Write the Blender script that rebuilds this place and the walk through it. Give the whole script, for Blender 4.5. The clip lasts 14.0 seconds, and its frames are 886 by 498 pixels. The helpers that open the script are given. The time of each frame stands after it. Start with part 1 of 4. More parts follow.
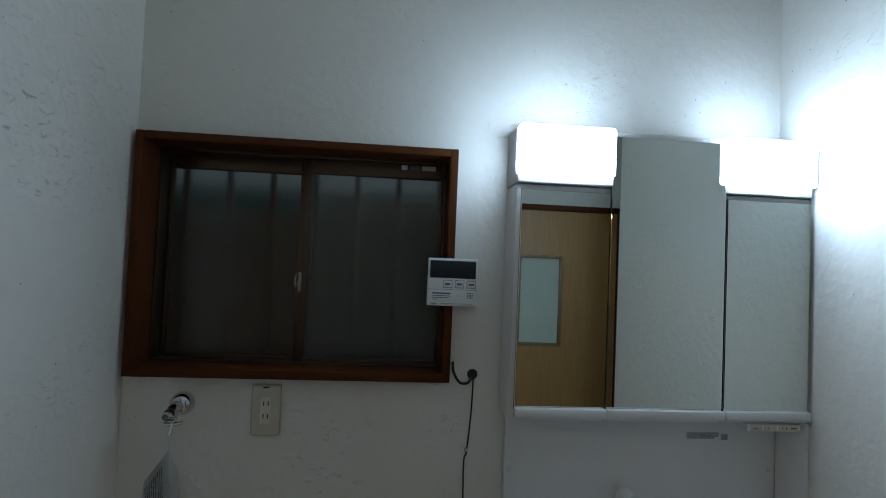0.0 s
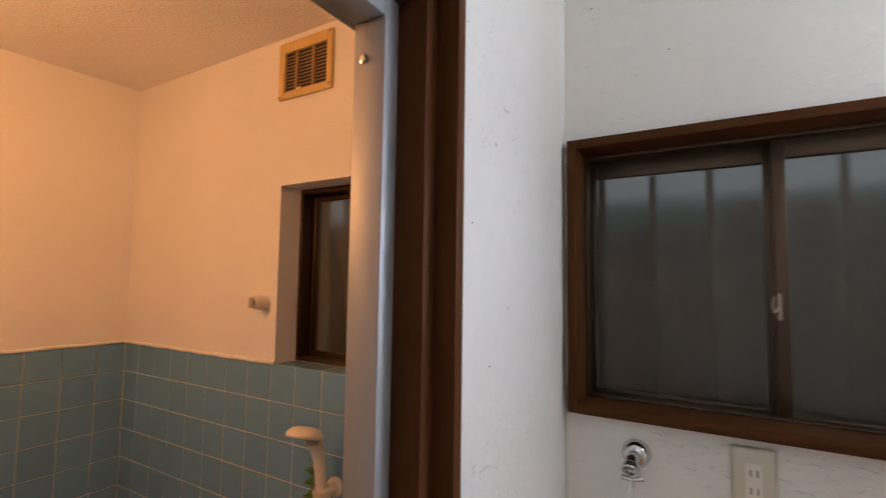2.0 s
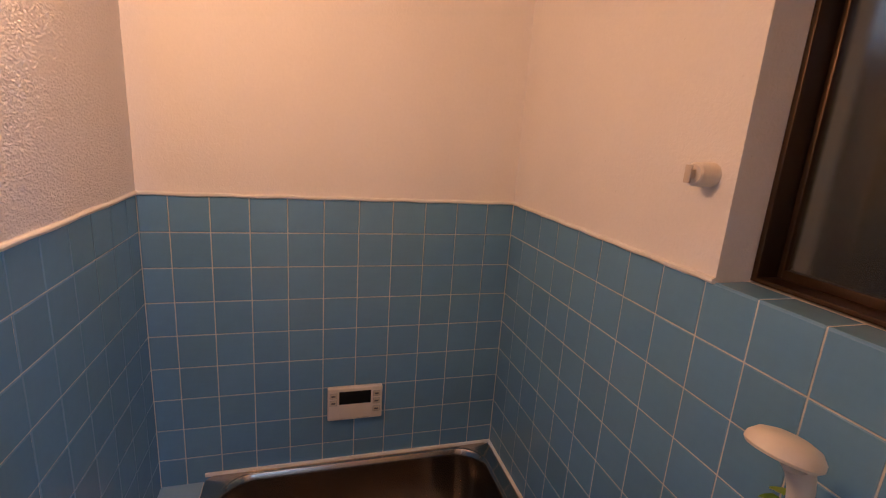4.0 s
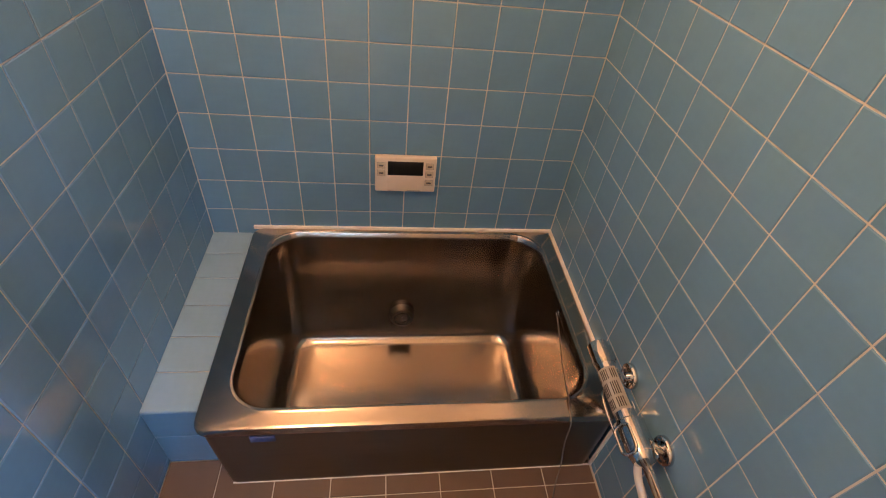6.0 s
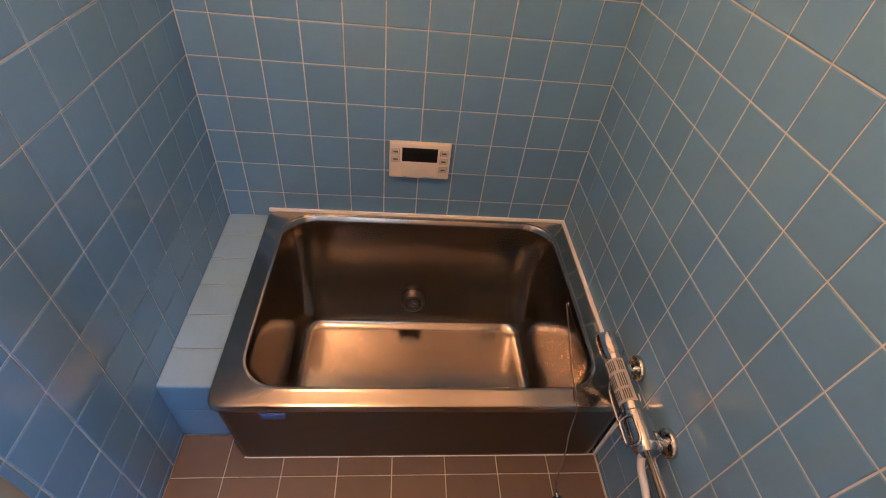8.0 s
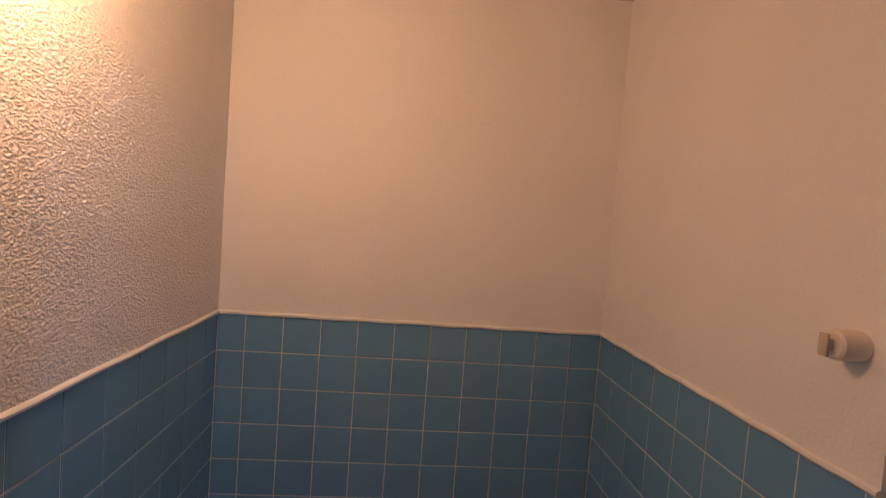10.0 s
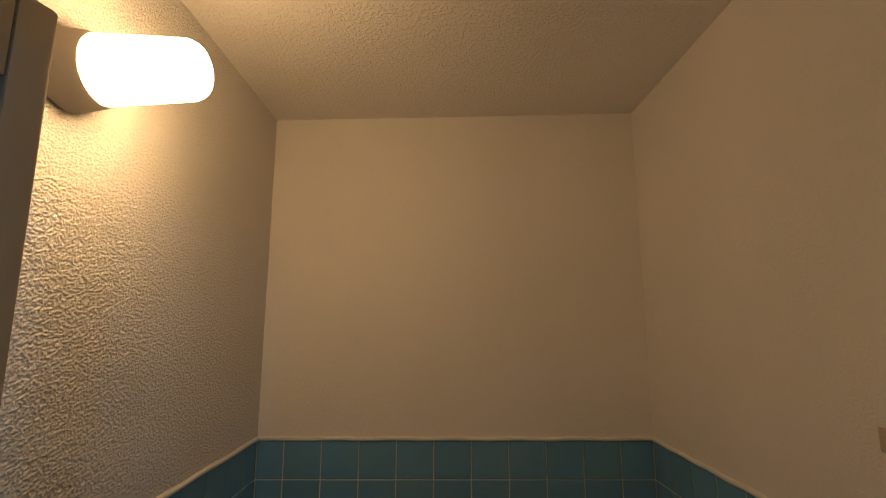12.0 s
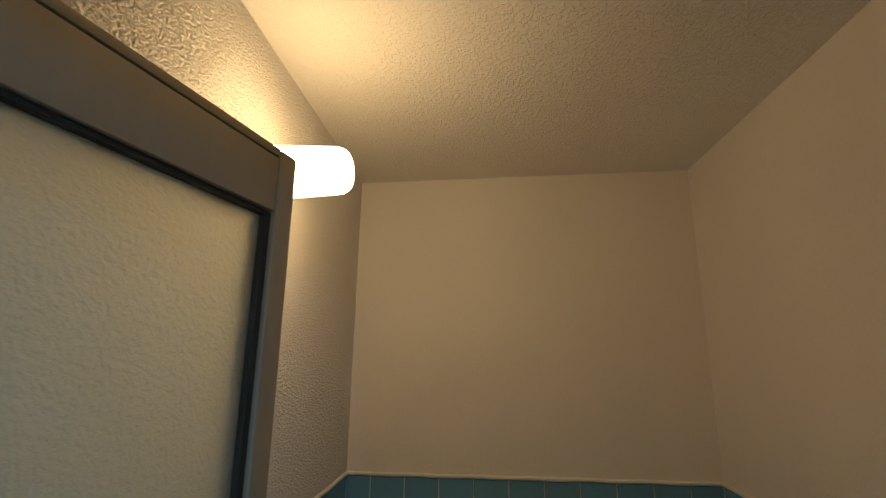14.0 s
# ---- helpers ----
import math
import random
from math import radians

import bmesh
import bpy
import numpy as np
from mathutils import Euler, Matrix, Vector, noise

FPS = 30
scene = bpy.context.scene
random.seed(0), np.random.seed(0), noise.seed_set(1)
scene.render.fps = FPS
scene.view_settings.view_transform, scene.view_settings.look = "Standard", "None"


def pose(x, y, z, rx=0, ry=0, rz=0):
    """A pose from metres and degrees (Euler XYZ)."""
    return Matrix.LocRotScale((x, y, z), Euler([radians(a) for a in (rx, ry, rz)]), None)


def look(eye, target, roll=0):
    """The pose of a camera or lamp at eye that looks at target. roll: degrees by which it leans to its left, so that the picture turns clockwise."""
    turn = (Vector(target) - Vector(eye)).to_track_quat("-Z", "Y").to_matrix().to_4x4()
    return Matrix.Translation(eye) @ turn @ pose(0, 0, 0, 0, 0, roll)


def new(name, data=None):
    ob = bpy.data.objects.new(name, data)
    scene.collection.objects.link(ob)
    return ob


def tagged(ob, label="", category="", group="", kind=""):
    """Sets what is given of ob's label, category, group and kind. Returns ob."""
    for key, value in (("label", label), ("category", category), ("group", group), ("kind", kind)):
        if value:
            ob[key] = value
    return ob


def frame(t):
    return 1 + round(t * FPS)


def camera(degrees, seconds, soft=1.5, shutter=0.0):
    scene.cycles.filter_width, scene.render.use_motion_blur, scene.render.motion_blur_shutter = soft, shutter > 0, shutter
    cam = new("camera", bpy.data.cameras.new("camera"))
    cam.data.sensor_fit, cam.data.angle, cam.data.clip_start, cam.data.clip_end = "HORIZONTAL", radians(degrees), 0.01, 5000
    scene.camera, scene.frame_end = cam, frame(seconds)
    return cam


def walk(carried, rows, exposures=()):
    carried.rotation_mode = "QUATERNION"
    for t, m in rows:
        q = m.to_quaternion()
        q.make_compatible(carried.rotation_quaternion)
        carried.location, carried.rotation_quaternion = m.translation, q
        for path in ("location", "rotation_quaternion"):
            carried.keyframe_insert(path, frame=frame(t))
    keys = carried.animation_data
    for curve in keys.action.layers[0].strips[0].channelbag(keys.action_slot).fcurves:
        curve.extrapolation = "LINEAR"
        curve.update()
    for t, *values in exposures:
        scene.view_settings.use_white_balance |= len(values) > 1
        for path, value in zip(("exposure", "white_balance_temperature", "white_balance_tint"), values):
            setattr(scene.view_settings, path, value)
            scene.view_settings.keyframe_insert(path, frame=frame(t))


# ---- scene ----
cam = camera(86.4, 14.0, 1.0, 0.16)
PATH = [
    (0, (2.414, -1.15, 1.484), (2.587, 0.842, 1.546), 2.4),
    (0.5, (2.396, -1.156, 1.487), (2.555, 0.836, 1.569), 2.5),
    (1, (2.299, -1.12, 1.493), (2.269, 0.875, 1.631), 2.2),
    (1.5, (2.165, -1.053, 1.474), (1.728, 0.892, 1.639), 1.3),
    (2, (2.057, -0.987, 1.458), (1.033, 0.726, 1.6), 0.8),
    (2.5, (1.93, -0.866, 1.448), (0.353, 0.364, 1.473), 2.1),
    (3, (1.785, -0.785, 1.42), (0.004, 0.12, 1.314), 2.5),
    (3.5, (1.644, -0.749, 1.426), (-0.218, -0.055, 1.198), 2.9),
    (4, (1.516, -0.7, 1.431), (-0.345, -0.145, 0.953), 4.0),
    (4.2, (1.456, -0.665, 1.421), (-0.382, -0.172, 0.806), 4.3),
    (6.3, (1.269, -0.611, 1.302), (-0.154, -0.344, -0.078), 8.6),
    (6.5, (1.27, -0.612, 1.305), (-0.129, -0.341, -0.099), 9.5),
    (7, (1.27, -0.615, 1.304), (-0.108, -0.352, -0.122), 9.8),
    (7.2, (1.271, -0.61, 1.304), (-0.105, -0.358, -0.125), 9.4),
    (9.3, (1.333, -0.603, 1.406), (-0.5, -0.463, 0.621), 5.5),
    (9.5, (1.361, -0.622, 1.463), (-0.547, -0.463, 0.885), 5.1),
    (10, (1.422, -0.638, 1.515), (-0.568, -0.471, 1.408), 4.4),
    (10.5, (1.446, -0.612, 1.533), (-0.548, -0.521, 1.657), 2.1),
    (11, (1.452, -0.617, 1.528), (-0.534, -0.572, 1.762), 1.1),
    (11.5, (1.462, -0.635, 1.515), (-0.512, -0.599, 1.832), 0.6),
    (12, (1.462, -0.626, 1.534), (-0.512, -0.619, 1.857), 0.1),
    (12.5, (1.466, -0.629, 1.539), (-0.505, -0.637, 1.879), 0.3),
    (13, (1.473, -0.635, 1.54), (-0.495, -0.648, 1.897), -0.0),
    (13.5, (1.53, -0.661, 1.552), (-0.429, -0.706, 1.948), 0.3),
    (14, (1.618, -0.735, 1.563), (-0.322, -0.888, 2.023), 0.7),
]
EXPOSURES = [(0, -3.72, 6900, 10), (1.0, -3.52, 7050, 11), (1.5, -2.9, 8000, 18), (2.0, -2.15, 8200, 28), (2.5, -2.2, 7300, 29), (3, -2.15, 6500, 30), (3.5, -2.05, 5850, 27), (4.0, -2.04, 5780, 25), (6.3, -0.94, 6350, 17), (6.5, -0.94, 6250, 17), (6.9, -1.0, 6350, 20), (7.2, -1.0, 6350, 20),
             (9.5, -1.72, 5700, 24), (10.0, -2.6, 5650, 20), (10.5, -3.25, 5750, 14), (11.0, -3.54, 5950, 4), (11.5, -3.55, 5850, -4), (12.5, -3.60, 5680, -11), (14, -3.62, 5250, -16)]
walk(cam, [(t, look(e, g, r)) for t, e, g, r in PATH], EXPOSURES)

# ---- world and light ----
world = bpy.data.worlds.new("world")
scene.world = world
world.use_nodes = True
wn = world.node_tree.nodes
sky = wn.new("ShaderNodeTexSky")
sky.sky_type, sky.sun_disc = "NISHITA", False
sky.sun_elevation, sky.sun_rotation = radians(50), radians(200)
wn["Background"].inputs["Strength"].default_value = 0.15
world.node_tree.links.new(sky.outputs[0], wn["Background"].inputs["Color"])
sun = new("sun", bpy.data.lights.new("sun", "SUN"))
sun.data.energy, sun.data.angle, sun.data.color = 0.5, radians(20), (1.0, 0.95, 0.88)
sun.matrix_world = look((2, -6, 4), (0, 0, 0))

BATH_LAMP = 430.0     # emission of the bathroom globe
WASH_LAMP = 470.0     # emission of the two washstand lamps


# ---- materials ----
def mat(name, base, rough=0.5, metal=0.0, var=0.08, vscale=5.0, fine=150.0, bump=0.15, dist=0.001,
        stretch=(1, 1, 1), rvar=0.08, coat=0.0, per_piece=0.0, pits=0.0, spec=0.5):
    m = bpy.data.materials.new(name)
    m.use_nodes = True
    nt = m.node_tree
    b = nt.nodes["Principled BSDF"]
    b.inputs["Metallic"].default_value = metal
    b.inputs["Coat Weight"].default_value = coat
    b.inputs["Specular IOR Level"].default_value = spec
    tc = nt.nodes.new("ShaderNodeTexCoord")
    mp = nt.nodes.new("ShaderNodeMapping")
    mp.inputs["Scale"].default_value = stretch
    nt.links.new(tc.outputs["Object"], mp.inputs[0])

    def noise_tex(scale, detail, distort=0.0, mapped=True):
        n = nt.nodes.new("ShaderNodeTexNoise")
        n.inputs["Scale"].default_value, n.inputs["Detail"].default_value = scale, detail
        n.inputs["Distortion"].default_value = distort
        nt.links.new((mp if mapped else tc).outputs[0 if mapped else "Object"], n.inputs["Vector"])
        return n.outputs["Fac"]

    def math_node(op, a, c, clamp=False):
        n = nt.nodes.new("ShaderNodeMath")
        n.operation, n.use_clamp = op, clamp
        for i, v in enumerate((a, c)):
            if isinstance(v, (int, float)):
                n.inputs[i].default_value = v
            else:
                nt.links.new(v, n.inputs[i])
        return n.outputs[0]

    big, small = noise_tex(vscale, 4), noise_tex(fine, 3)
    f = math_node("ADD", math_node("MULTIPLY", big, 0.7), math_node("MULTIPLY", small, 0.3))
    f = math_node("MULTIPLY_ADD", f, 4 * var)
    f.node.inputs[2].default_value = 1.0 - 2 * var
    if per_piece:
        oi = nt.nodes.new("ShaderNodeObjectInfo")
        f = math_node("ADD", f, math_node("MULTIPLY", math_node("SUBTRACT", oi.outputs["Random"], 0.5), per_piece))
    if pits:
        # dark dots put the shade of small pits into the colour, without relief
        vo = nt.nodes.new("ShaderNodeTexVoronoi")
        vo.inputs["Scale"].default_value = 19.0
        nt.links.new(tc.outputs["Object"], vo.inputs["Vector"])
        pit_shade = math_node("LESS_THAN", vo.outputs["Distance"], 0.030)
        f = math_node("SUBTRACT", f, math_node("MULTIPLY", pit_shade, pits))
    mul = nt.nodes.new("ShaderNodeVectorMath")
    mul.operation = "SCALE"
    mul.inputs[0].default_value = base
    nt.links.new(f, mul.inputs["Scale"])
    nt.links.new(mul.outputs[0], b.inputs["Base Color"])
    r = math_node("MULTIPLY_ADD", big, 2 * rvar, False)
    r.node.inputs[2].default_value = rough - rvar
    nt.links.new(r, b.inputs["Roughness"])
    bp = nt.nodes.new("ShaderNodeBump")
    bp.inputs["Strength"].default_value, bp.inputs["Distance"].default_value = bump, dist
    nt.links.new(small, bp.inputs["Height"])
    nt.links.new(bp.outputs[0], b.inputs["Normal"])
    return m


def plaster(name, base, scale, dist, strength, trowel=0.0, distort=1.2, pits=0.0, rough=0.85, lo=0.40, hi=0.66):
    """Painted plaster: wormy relief of a given size, and sparse horizontal trowel marks."""
    m = mat(name, base, rough, var=0.05, vscale=2.5, fine=scale, pits=pits)
    nt = m.node_tree
    b = nt.nodes["Principled BSDF"]
    tc = [n for n in nt.nodes if n.type == "TEX_COORD"][0]
    n1 = nt.nodes.new("ShaderNodeTexNoise")
    n1.inputs["Scale"].default_value, n1.inputs["Detail"].default_value = scale, 2.0
    n1.inputs["Distortion"].default_value = distort
    nt.links.new(tc.outputs["Object"], n1.inputs["Vector"])
    ramp = nt.nodes.new("ShaderNodeMapRange")
    ramp.inputs["From Min"].default_value, ramp.inputs["From Max"].default_value = lo, hi
    ramp.interpolation_type = "SMOOTHSTEP"
    nt.links.new(n1.outputs["Fac"], ramp.inputs["Value"])
    height = ramp.outputs[0]
    if trowel:
        mp = nt.nodes.new("ShaderNodeMapping")
        mp.inputs["Scale"].default_value = (22, 22, 62)
        nt.links.new(tc.outputs["Object"], mp.inputs[0])
        n2 = nt.nodes.new("ShaderNodeTexNoise")
        n2.inputs["Scale"].default_value, n2.inputs["Detail"].default_value = 2.2, 8.0
        n2.inputs["Distortion"].default_value = 1.3
        nt.links.new(mp.outputs[0], n2.inputs["Vector"])
        r2 = nt.nodes.new("ShaderNodeMapRange")
        r2.inputs["From Min"].default_value, r2.inputs["From Max"].default_value = 0.63, 0.74
        nt.links.new(n2.outputs["Fac"], r2.inputs["Value"])
        n3 = nt.nodes.new("ShaderNodeTexNoise")
        n3.inputs["Scale"].default_value, n3.inputs["Detail"].default_value = 3.0, 2.0
        nt.links.new(tc.outputs["Object"], n3.inputs["Vector"])
        r3 = nt.nodes.new("ShaderNodeMapRange")
        r3.inputs["From Min"].default_value, r3.inputs["From Max"].default_value = 0.50, 0.64
        nt.links.new(n3.outputs["Fac"], r3.inputs["Value"])
        mm = nt.nodes.new("ShaderNodeMath")
        mm.operation = "MULTIPLY"
        nt.links.new(r2.outputs[0], mm.inputs[0])
        nt.links.new(r3.outputs[0], mm.inputs[1])
        add = nt.nodes.new("ShaderNodeMath")
        add.operation = "MULTIPLY_ADD"
        add.inputs[1].default_value = trowel
        nt.links.new(mm.outputs[0], add.inputs[0])
        low = nt.nodes.new("ShaderNodeMath")
        low.operation = "MULTIPLY"
        low.inputs[1].default_value = 0.3
        nt.links.new(height, low.inputs[0])
        nt.links.new(low.outputs[0], add.inputs[2])
        height = add.outputs[0]
    bp = [n for n in nt.nodes if n.type == "BUMP"][0]
    bp.inputs["Strength"].default_value, bp.inputs["Distance"].default_value = strength, dist
    nt.links.new(height, bp.inputs["Height"])
    return m


def glow(name, color, strength):
    m = bpy.data.materials.new(name)
    m.use_nodes = True
    b = m.node_tree.nodes["Principled BSDF"]
    b.inputs["Base Color"].default_value = (0.9, 0.9, 0.88, 1)
    b.inputs["Roughness"].default_value = 0.25
    b.inputs["Emission Color"].default_value = (*color, 1)
    b.inputs["Emission Strength"].default_value = strength
    return m


def frosted(name, rough, scale, strength, tint=(0.86, 0.9, 0.88), dist=0.002, clear=0.92):
    m = mat(name, tint, rough, var=0.01, fine=scale, bump=strength, dist=dist, rvar=0.02)
    b = m.node_tree.nodes["Principled BSDF"]
    b.inputs["Transmission Weight"].default_value = clear
    b.inputs["IOR"].default_value = 1.45
    return m


M = {}
M["wash_plaster"] = plaster("white_trowelled_plaster", (0.84, 0.80, 0.73), 38, 0.0036, 0.9, trowel=1.0, distort=0.5, pits=0.85, lo=0.2, hi=0.9)
M["stucco"] = plaster("rough_stucco", (0.85, 0.818, 0.795), 260, 0.0006, 0.6, distort=1.5, lo=0.40, hi=0.62)
M["bath_plaster"] = plaster("fine_bath_plaster", (0.85, 0.818, 0.795), 100, 0.0022, 0.5, trowel=0.15, lo=0.36, hi=0.7, pits=0.12)
M["ceiling_plaster"] = plaster("bumpy_ceiling_plaster", (0.85, 0.818, 0.795), 120, 0.0028, 0.6, distort=0.6, lo=0.45, hi=0.68)
M["bead"] = mat("caulk_bead", (0.82, 0.80, 0.76), 0.6, var=0.06, vscale=12)
M["caulk"] = mat("white_silicone", (0.90, 0.89, 0.86), 0.45, var=0.1, vscale=30, bump=0.3, dist=0.001)
M["tile"] = mat("blue_glazed_tile", (0.144, 0.303, 0.483), 0.09, var=0.06, vscale=14, fine=55, bump=0.06, dist=0.0007,
                rvar=0.04, coat=0.3, per_piece=0.10)
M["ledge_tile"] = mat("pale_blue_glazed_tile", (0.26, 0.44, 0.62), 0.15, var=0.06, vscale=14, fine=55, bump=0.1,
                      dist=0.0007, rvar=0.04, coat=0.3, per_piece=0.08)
M["grout"] = mat("cement_grout", (0.64, 0.62, 0.57), 0.8, var=0.12, vscale=9, fine=200)
M["floor_tile"] = mat("brown_matt_floor_tile", (0.15, 0.104, 0.083), 0.5, var=0.10, vscale=18, fine=240, bump=0.2, per_piece=0.14)
M["steel"] = mat("brushed_stainless", (0.45, 0.40, 0.36), 0.18, 1.0, var=0.025, vscale=3, fine=300, bump=0.0, dist=0.0006,
                 stretch=(8, 1, 1), rvar=0.05)
# darker and rougher than the basin steel
M["steel_dark"] = mat("darker_stainless", (0.175, 0.162, 0.155), 0.33, 1.0, var=0.1, vscale=6, fine=60, bump=0.05, dist=0.0006,
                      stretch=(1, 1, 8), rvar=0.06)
M["chrome"] = mat("chrome", (0.64, 0.65, 0.66), 0.06, 1.0, var=0.03, rvar=0.03, bump=0.03)
M["alu"] = mat("silver_aluminium", (0.33, 0.33, 0.33), 0.48, 0.35, var=0.06, vscale=8, fine=80, stretch=(6, 6, 1), bump=0.05)
M["alu_grey"] = mat("grey_door_aluminium", (0.44, 0.41, 0.34), 0.5, 0.6, var=0.06, vscale=8, fine=90, stretch=(6, 6, 1), bump=0.06)
M["bronze"] = mat("bronze_aluminium", (0.070, 0.041, 0.024), 0.36, 0.7, var=0.1, vscale=9, fine=90, bump=0.05)
M["wood"] = mat("dark_stained_wood", (0.070, 0.022, 0.0076), 0.5, var=0.22, vscale=14, fine=70, stretch=(8, 8, 0.8), bump=0.2,
                dist=0.0008, spec=0.06)
M["wood_h"] = mat("dark_stained_wood_level", (0.070, 0.022, 0.0076), 0.5, var=0.22, vscale=14, fine=70, stretch=(0.8, 8, 8),
                  bump=0.2, dist=0.0008, spec=0.06)
M["door_wood"] = mat("light_wood_veneer", (0.33, 0.17, 0.06), 0.42, var=0.16, vscale=9, fine=60, stretch=(9, 9, 0.7), bump=0.1)
M["floor_wood"] = mat("brown_floorboard", (0.50, 0.25, 0.10), 0.4, var=0.18, vscale=6, fine=60, stretch=(0.7, 9, 9), bump=0.1, per_piece=0.15)
M["white"] = mat("white_plastic", (0.78, 0.78, 0.76), 0.35, var=0.03, vscale=6, bump=0.04)
M["white_board"] = mat("white_laminate", (0.80, 0.79, 0.77), 0.4, var=0.05, vscale=4, bump=0.04)
M["ivory"] = mat("ivory_plastic", (0.60, 0.54, 0.42), 0.42, var=0.05, vscale=20, bump=0.04)
M["cream"] = mat("cream_plastic", (0.76, 0.69, 0.60), 0.38, var=0.05, vscale=20, bump=0.04)
M["yellowed"] = mat("yellowed_plastic", (0.66, 0.46, 0.20), 0.45, var=0.1, vscale=20, bump=0.05)
# Darker copy of yellowed plastic: shade of the recess put into the colour
M["vent_slat"] = mat("shaded_yellowed_plastic", (0.27, 0.17, 0.075), 0.55, var=0.18, vscale=30, bump=0.05)
M["brass"] = mat("dull_latch_metal", (0.26, 0.21, 0.16), 0.4, 0.3, var=0.08)
M["clip"] = mat("brownish_plastic", (0.52, 0.44, 0.36), 0.45, var=0.05)
M["tile_edge"] = mat("blue_tile_edge", (0.144, 0.303, 0.483), 0.5, var=0.06)
M["ledge_edge"] = mat("pale_tile_edge", (0.26, 0.44, 0.62), 0.5, var=0.06)
M["floor_edge"] = mat("brown_tile_edge", (0.15, 0.104, 0.083), 0.6, var=0.06)
M["door_bead"] = mat("brown_glazing_bead", (0.20, 0.115, 0.05), 0.45, var=0.12, vscale=20)
M["black"] = mat("black_gloss", (0.012, 0.014, 0.016), 0.18, var=0.05, bump=0.0, spec=0.25)
M["rubber"] = mat("black_rubber", (0.02, 0.02, 0.02), 0.6, var=0.1)
M["ink"] = mat("grey_print", (0.10, 0.10, 0.11), 0.6, var=0.05)
M["pale_ink"] = mat("pale_print", (0.36, 0.36, 0.35), 0.6, var=0.05)
M["blue_ink"] = mat("blue_print", (0.05, 0.09, 0.28), 0.5, var=0.05)
M["paper"] = mat("paper", (0.72, 0.71, 0.69), 0.8, var=0.06, vscale=20)
M["leaf"] = mat("green_plastic_leaf", (0.16, 0.30, 0.05), 0.4, var=0.25, vscale=40)
M["berry"] = mat("green_berry", (0.30, 0.45, 0.07), 0.3, var=0.15, vscale=60)
M["mirror"] = mat("silvered_mirror", (0.80, 0.86, 0.83), 0.015, 1.0, var=0.01, bump=0.0, rvar=0.0)
M["glass"] = frosted("frosted_glass", 0.24, 160, 0.10, (0.82, 0.82, 0.70), clear=0.985)
M["glass"].node_tree.nodes["Principled BSDF"].inputs["Specular IOR Level"].default_value = 0.3
M["rain_glass"] = frosted("pebbled_glass", 0.20, 190, 1.0, (0.84, 0.86, 0.78), 0.0019, 0.98)
M["rain_glass"].node_tree.nodes["Principled BSDF"].inputs["IOR"].default_value = 1.3
g = M["rain_glass"].node_tree
thin = g.nodes.new("ShaderNodeBsdfTranslucent")
thin.inputs["Color"].default_value = (0.90, 0.90, 0.80, 1)
blend = g.nodes.new("ShaderNodeMixShader")
blend.inputs[0].default_value = 0.35
g.links.new([n for n in g.nodes if n.type == "BUMP"][0].outputs[0], thin.inputs["Normal"])
gp = g.nodes["Principled BSDF"]
g.links.new(gp.outputs[0], blend.inputs[1])
g.links.new(thin.outputs[0], blend.inputs[2])
g.links.new(blend.outputs[0], g.nodes["Material Output"].inputs["Surface"])
M["fence"] = mat("weathered_board_fence", (0.070, 0.041, 0.028), 0.8, var=0.2, vscale=5, fine=80, stretch=(6, 6, 1))
M["teal"] = mat("teal_plastic", (0.05, 0.20, 0.24), 0.4, var=0.1)
M["ground"] = mat("bare_earth", (0.14, 0.12, 0.10), 0.9, var=0.2, vscale=3, fine=60, bump=0.5, dist=0.01)
M["bath_glow"] = glow("warm_globe", (1.0, 0.53, 0.225), BATH_LAMP)
M["wash_glow"] = glow("cool_diffuser", (0.61, 0.90, 1.26), WASH_LAMP)


# ---- mesh helpers ----
def box(bm, x0, x1, y0, y1, z0, z1, bevel=0.0, seg=2):
    vs = [bm.verts.new(p) for p in ((x0, y0, z0), (x1, y0, z0), (x1, y1, z0), (x0, y1, z0),
                                    (x0, y0, z1), (x1, y0, z1), (x1, y1, z1), (x0, y1, z1))]
    fs = [bm.faces.new([vs[i] for i in q]) for q in ((3, 2, 1, 0), (4, 5, 6, 7), (0, 1, 5, 4), (1, 2, 6, 5), (2, 3, 7, 6), (3, 0, 4, 7))]
    if bevel:
        es = list({e for f in fs for e in f.edges})
        bmesh.ops.bevel(bm, geom=es, offset=bevel, segments=seg, affect="EDGES", profile=0.5)
    return bm


def boxes(*dims, bevel=0.0, seg=2):
    bm = bmesh.new()
    for d in dims:
        box(bm, *d, bevel=bevel, seg=seg)
    return bm


def ring_pts(p, d, r, n):
    d = Vector(d).normalized()
    a = d.orthogonal().normalized()
    c = d.cross(a)
    return [Vector(p) + r * (math.cos(2 * math.pi * i / n) * a + math.sin(2 * math.pi * i / n) * c) for i in range(n)]


def bridge(bm, loops, cap0=True, cap1=True):
    """Joins rings of equal count into one skin."""
    rs = [[bm.verts.new(p) for p in l] for l in loops]
    n = len(rs[0])
    for a, c in zip(rs, rs[1:]):
        for i in range(n):
            bm.faces.new((a[i], a[(i + 1) % n], c[(i + 1) % n], c[i]))
    if cap0:
        bm.faces.new(rs[0][::-1])
    if cap1:
        bm.faces.new(rs[-1])
    return bm


def lathe(bm, p, d, profile, n=24, cap0=True, cap1=True):
    """A turned body: profile is (distance along d, radius)."""
    d = Vector(d).normalized()
    return bridge(bm, [ring_pts(Vector(p) + d * s, d, r, n) for s, r in profile], cap0, cap1)


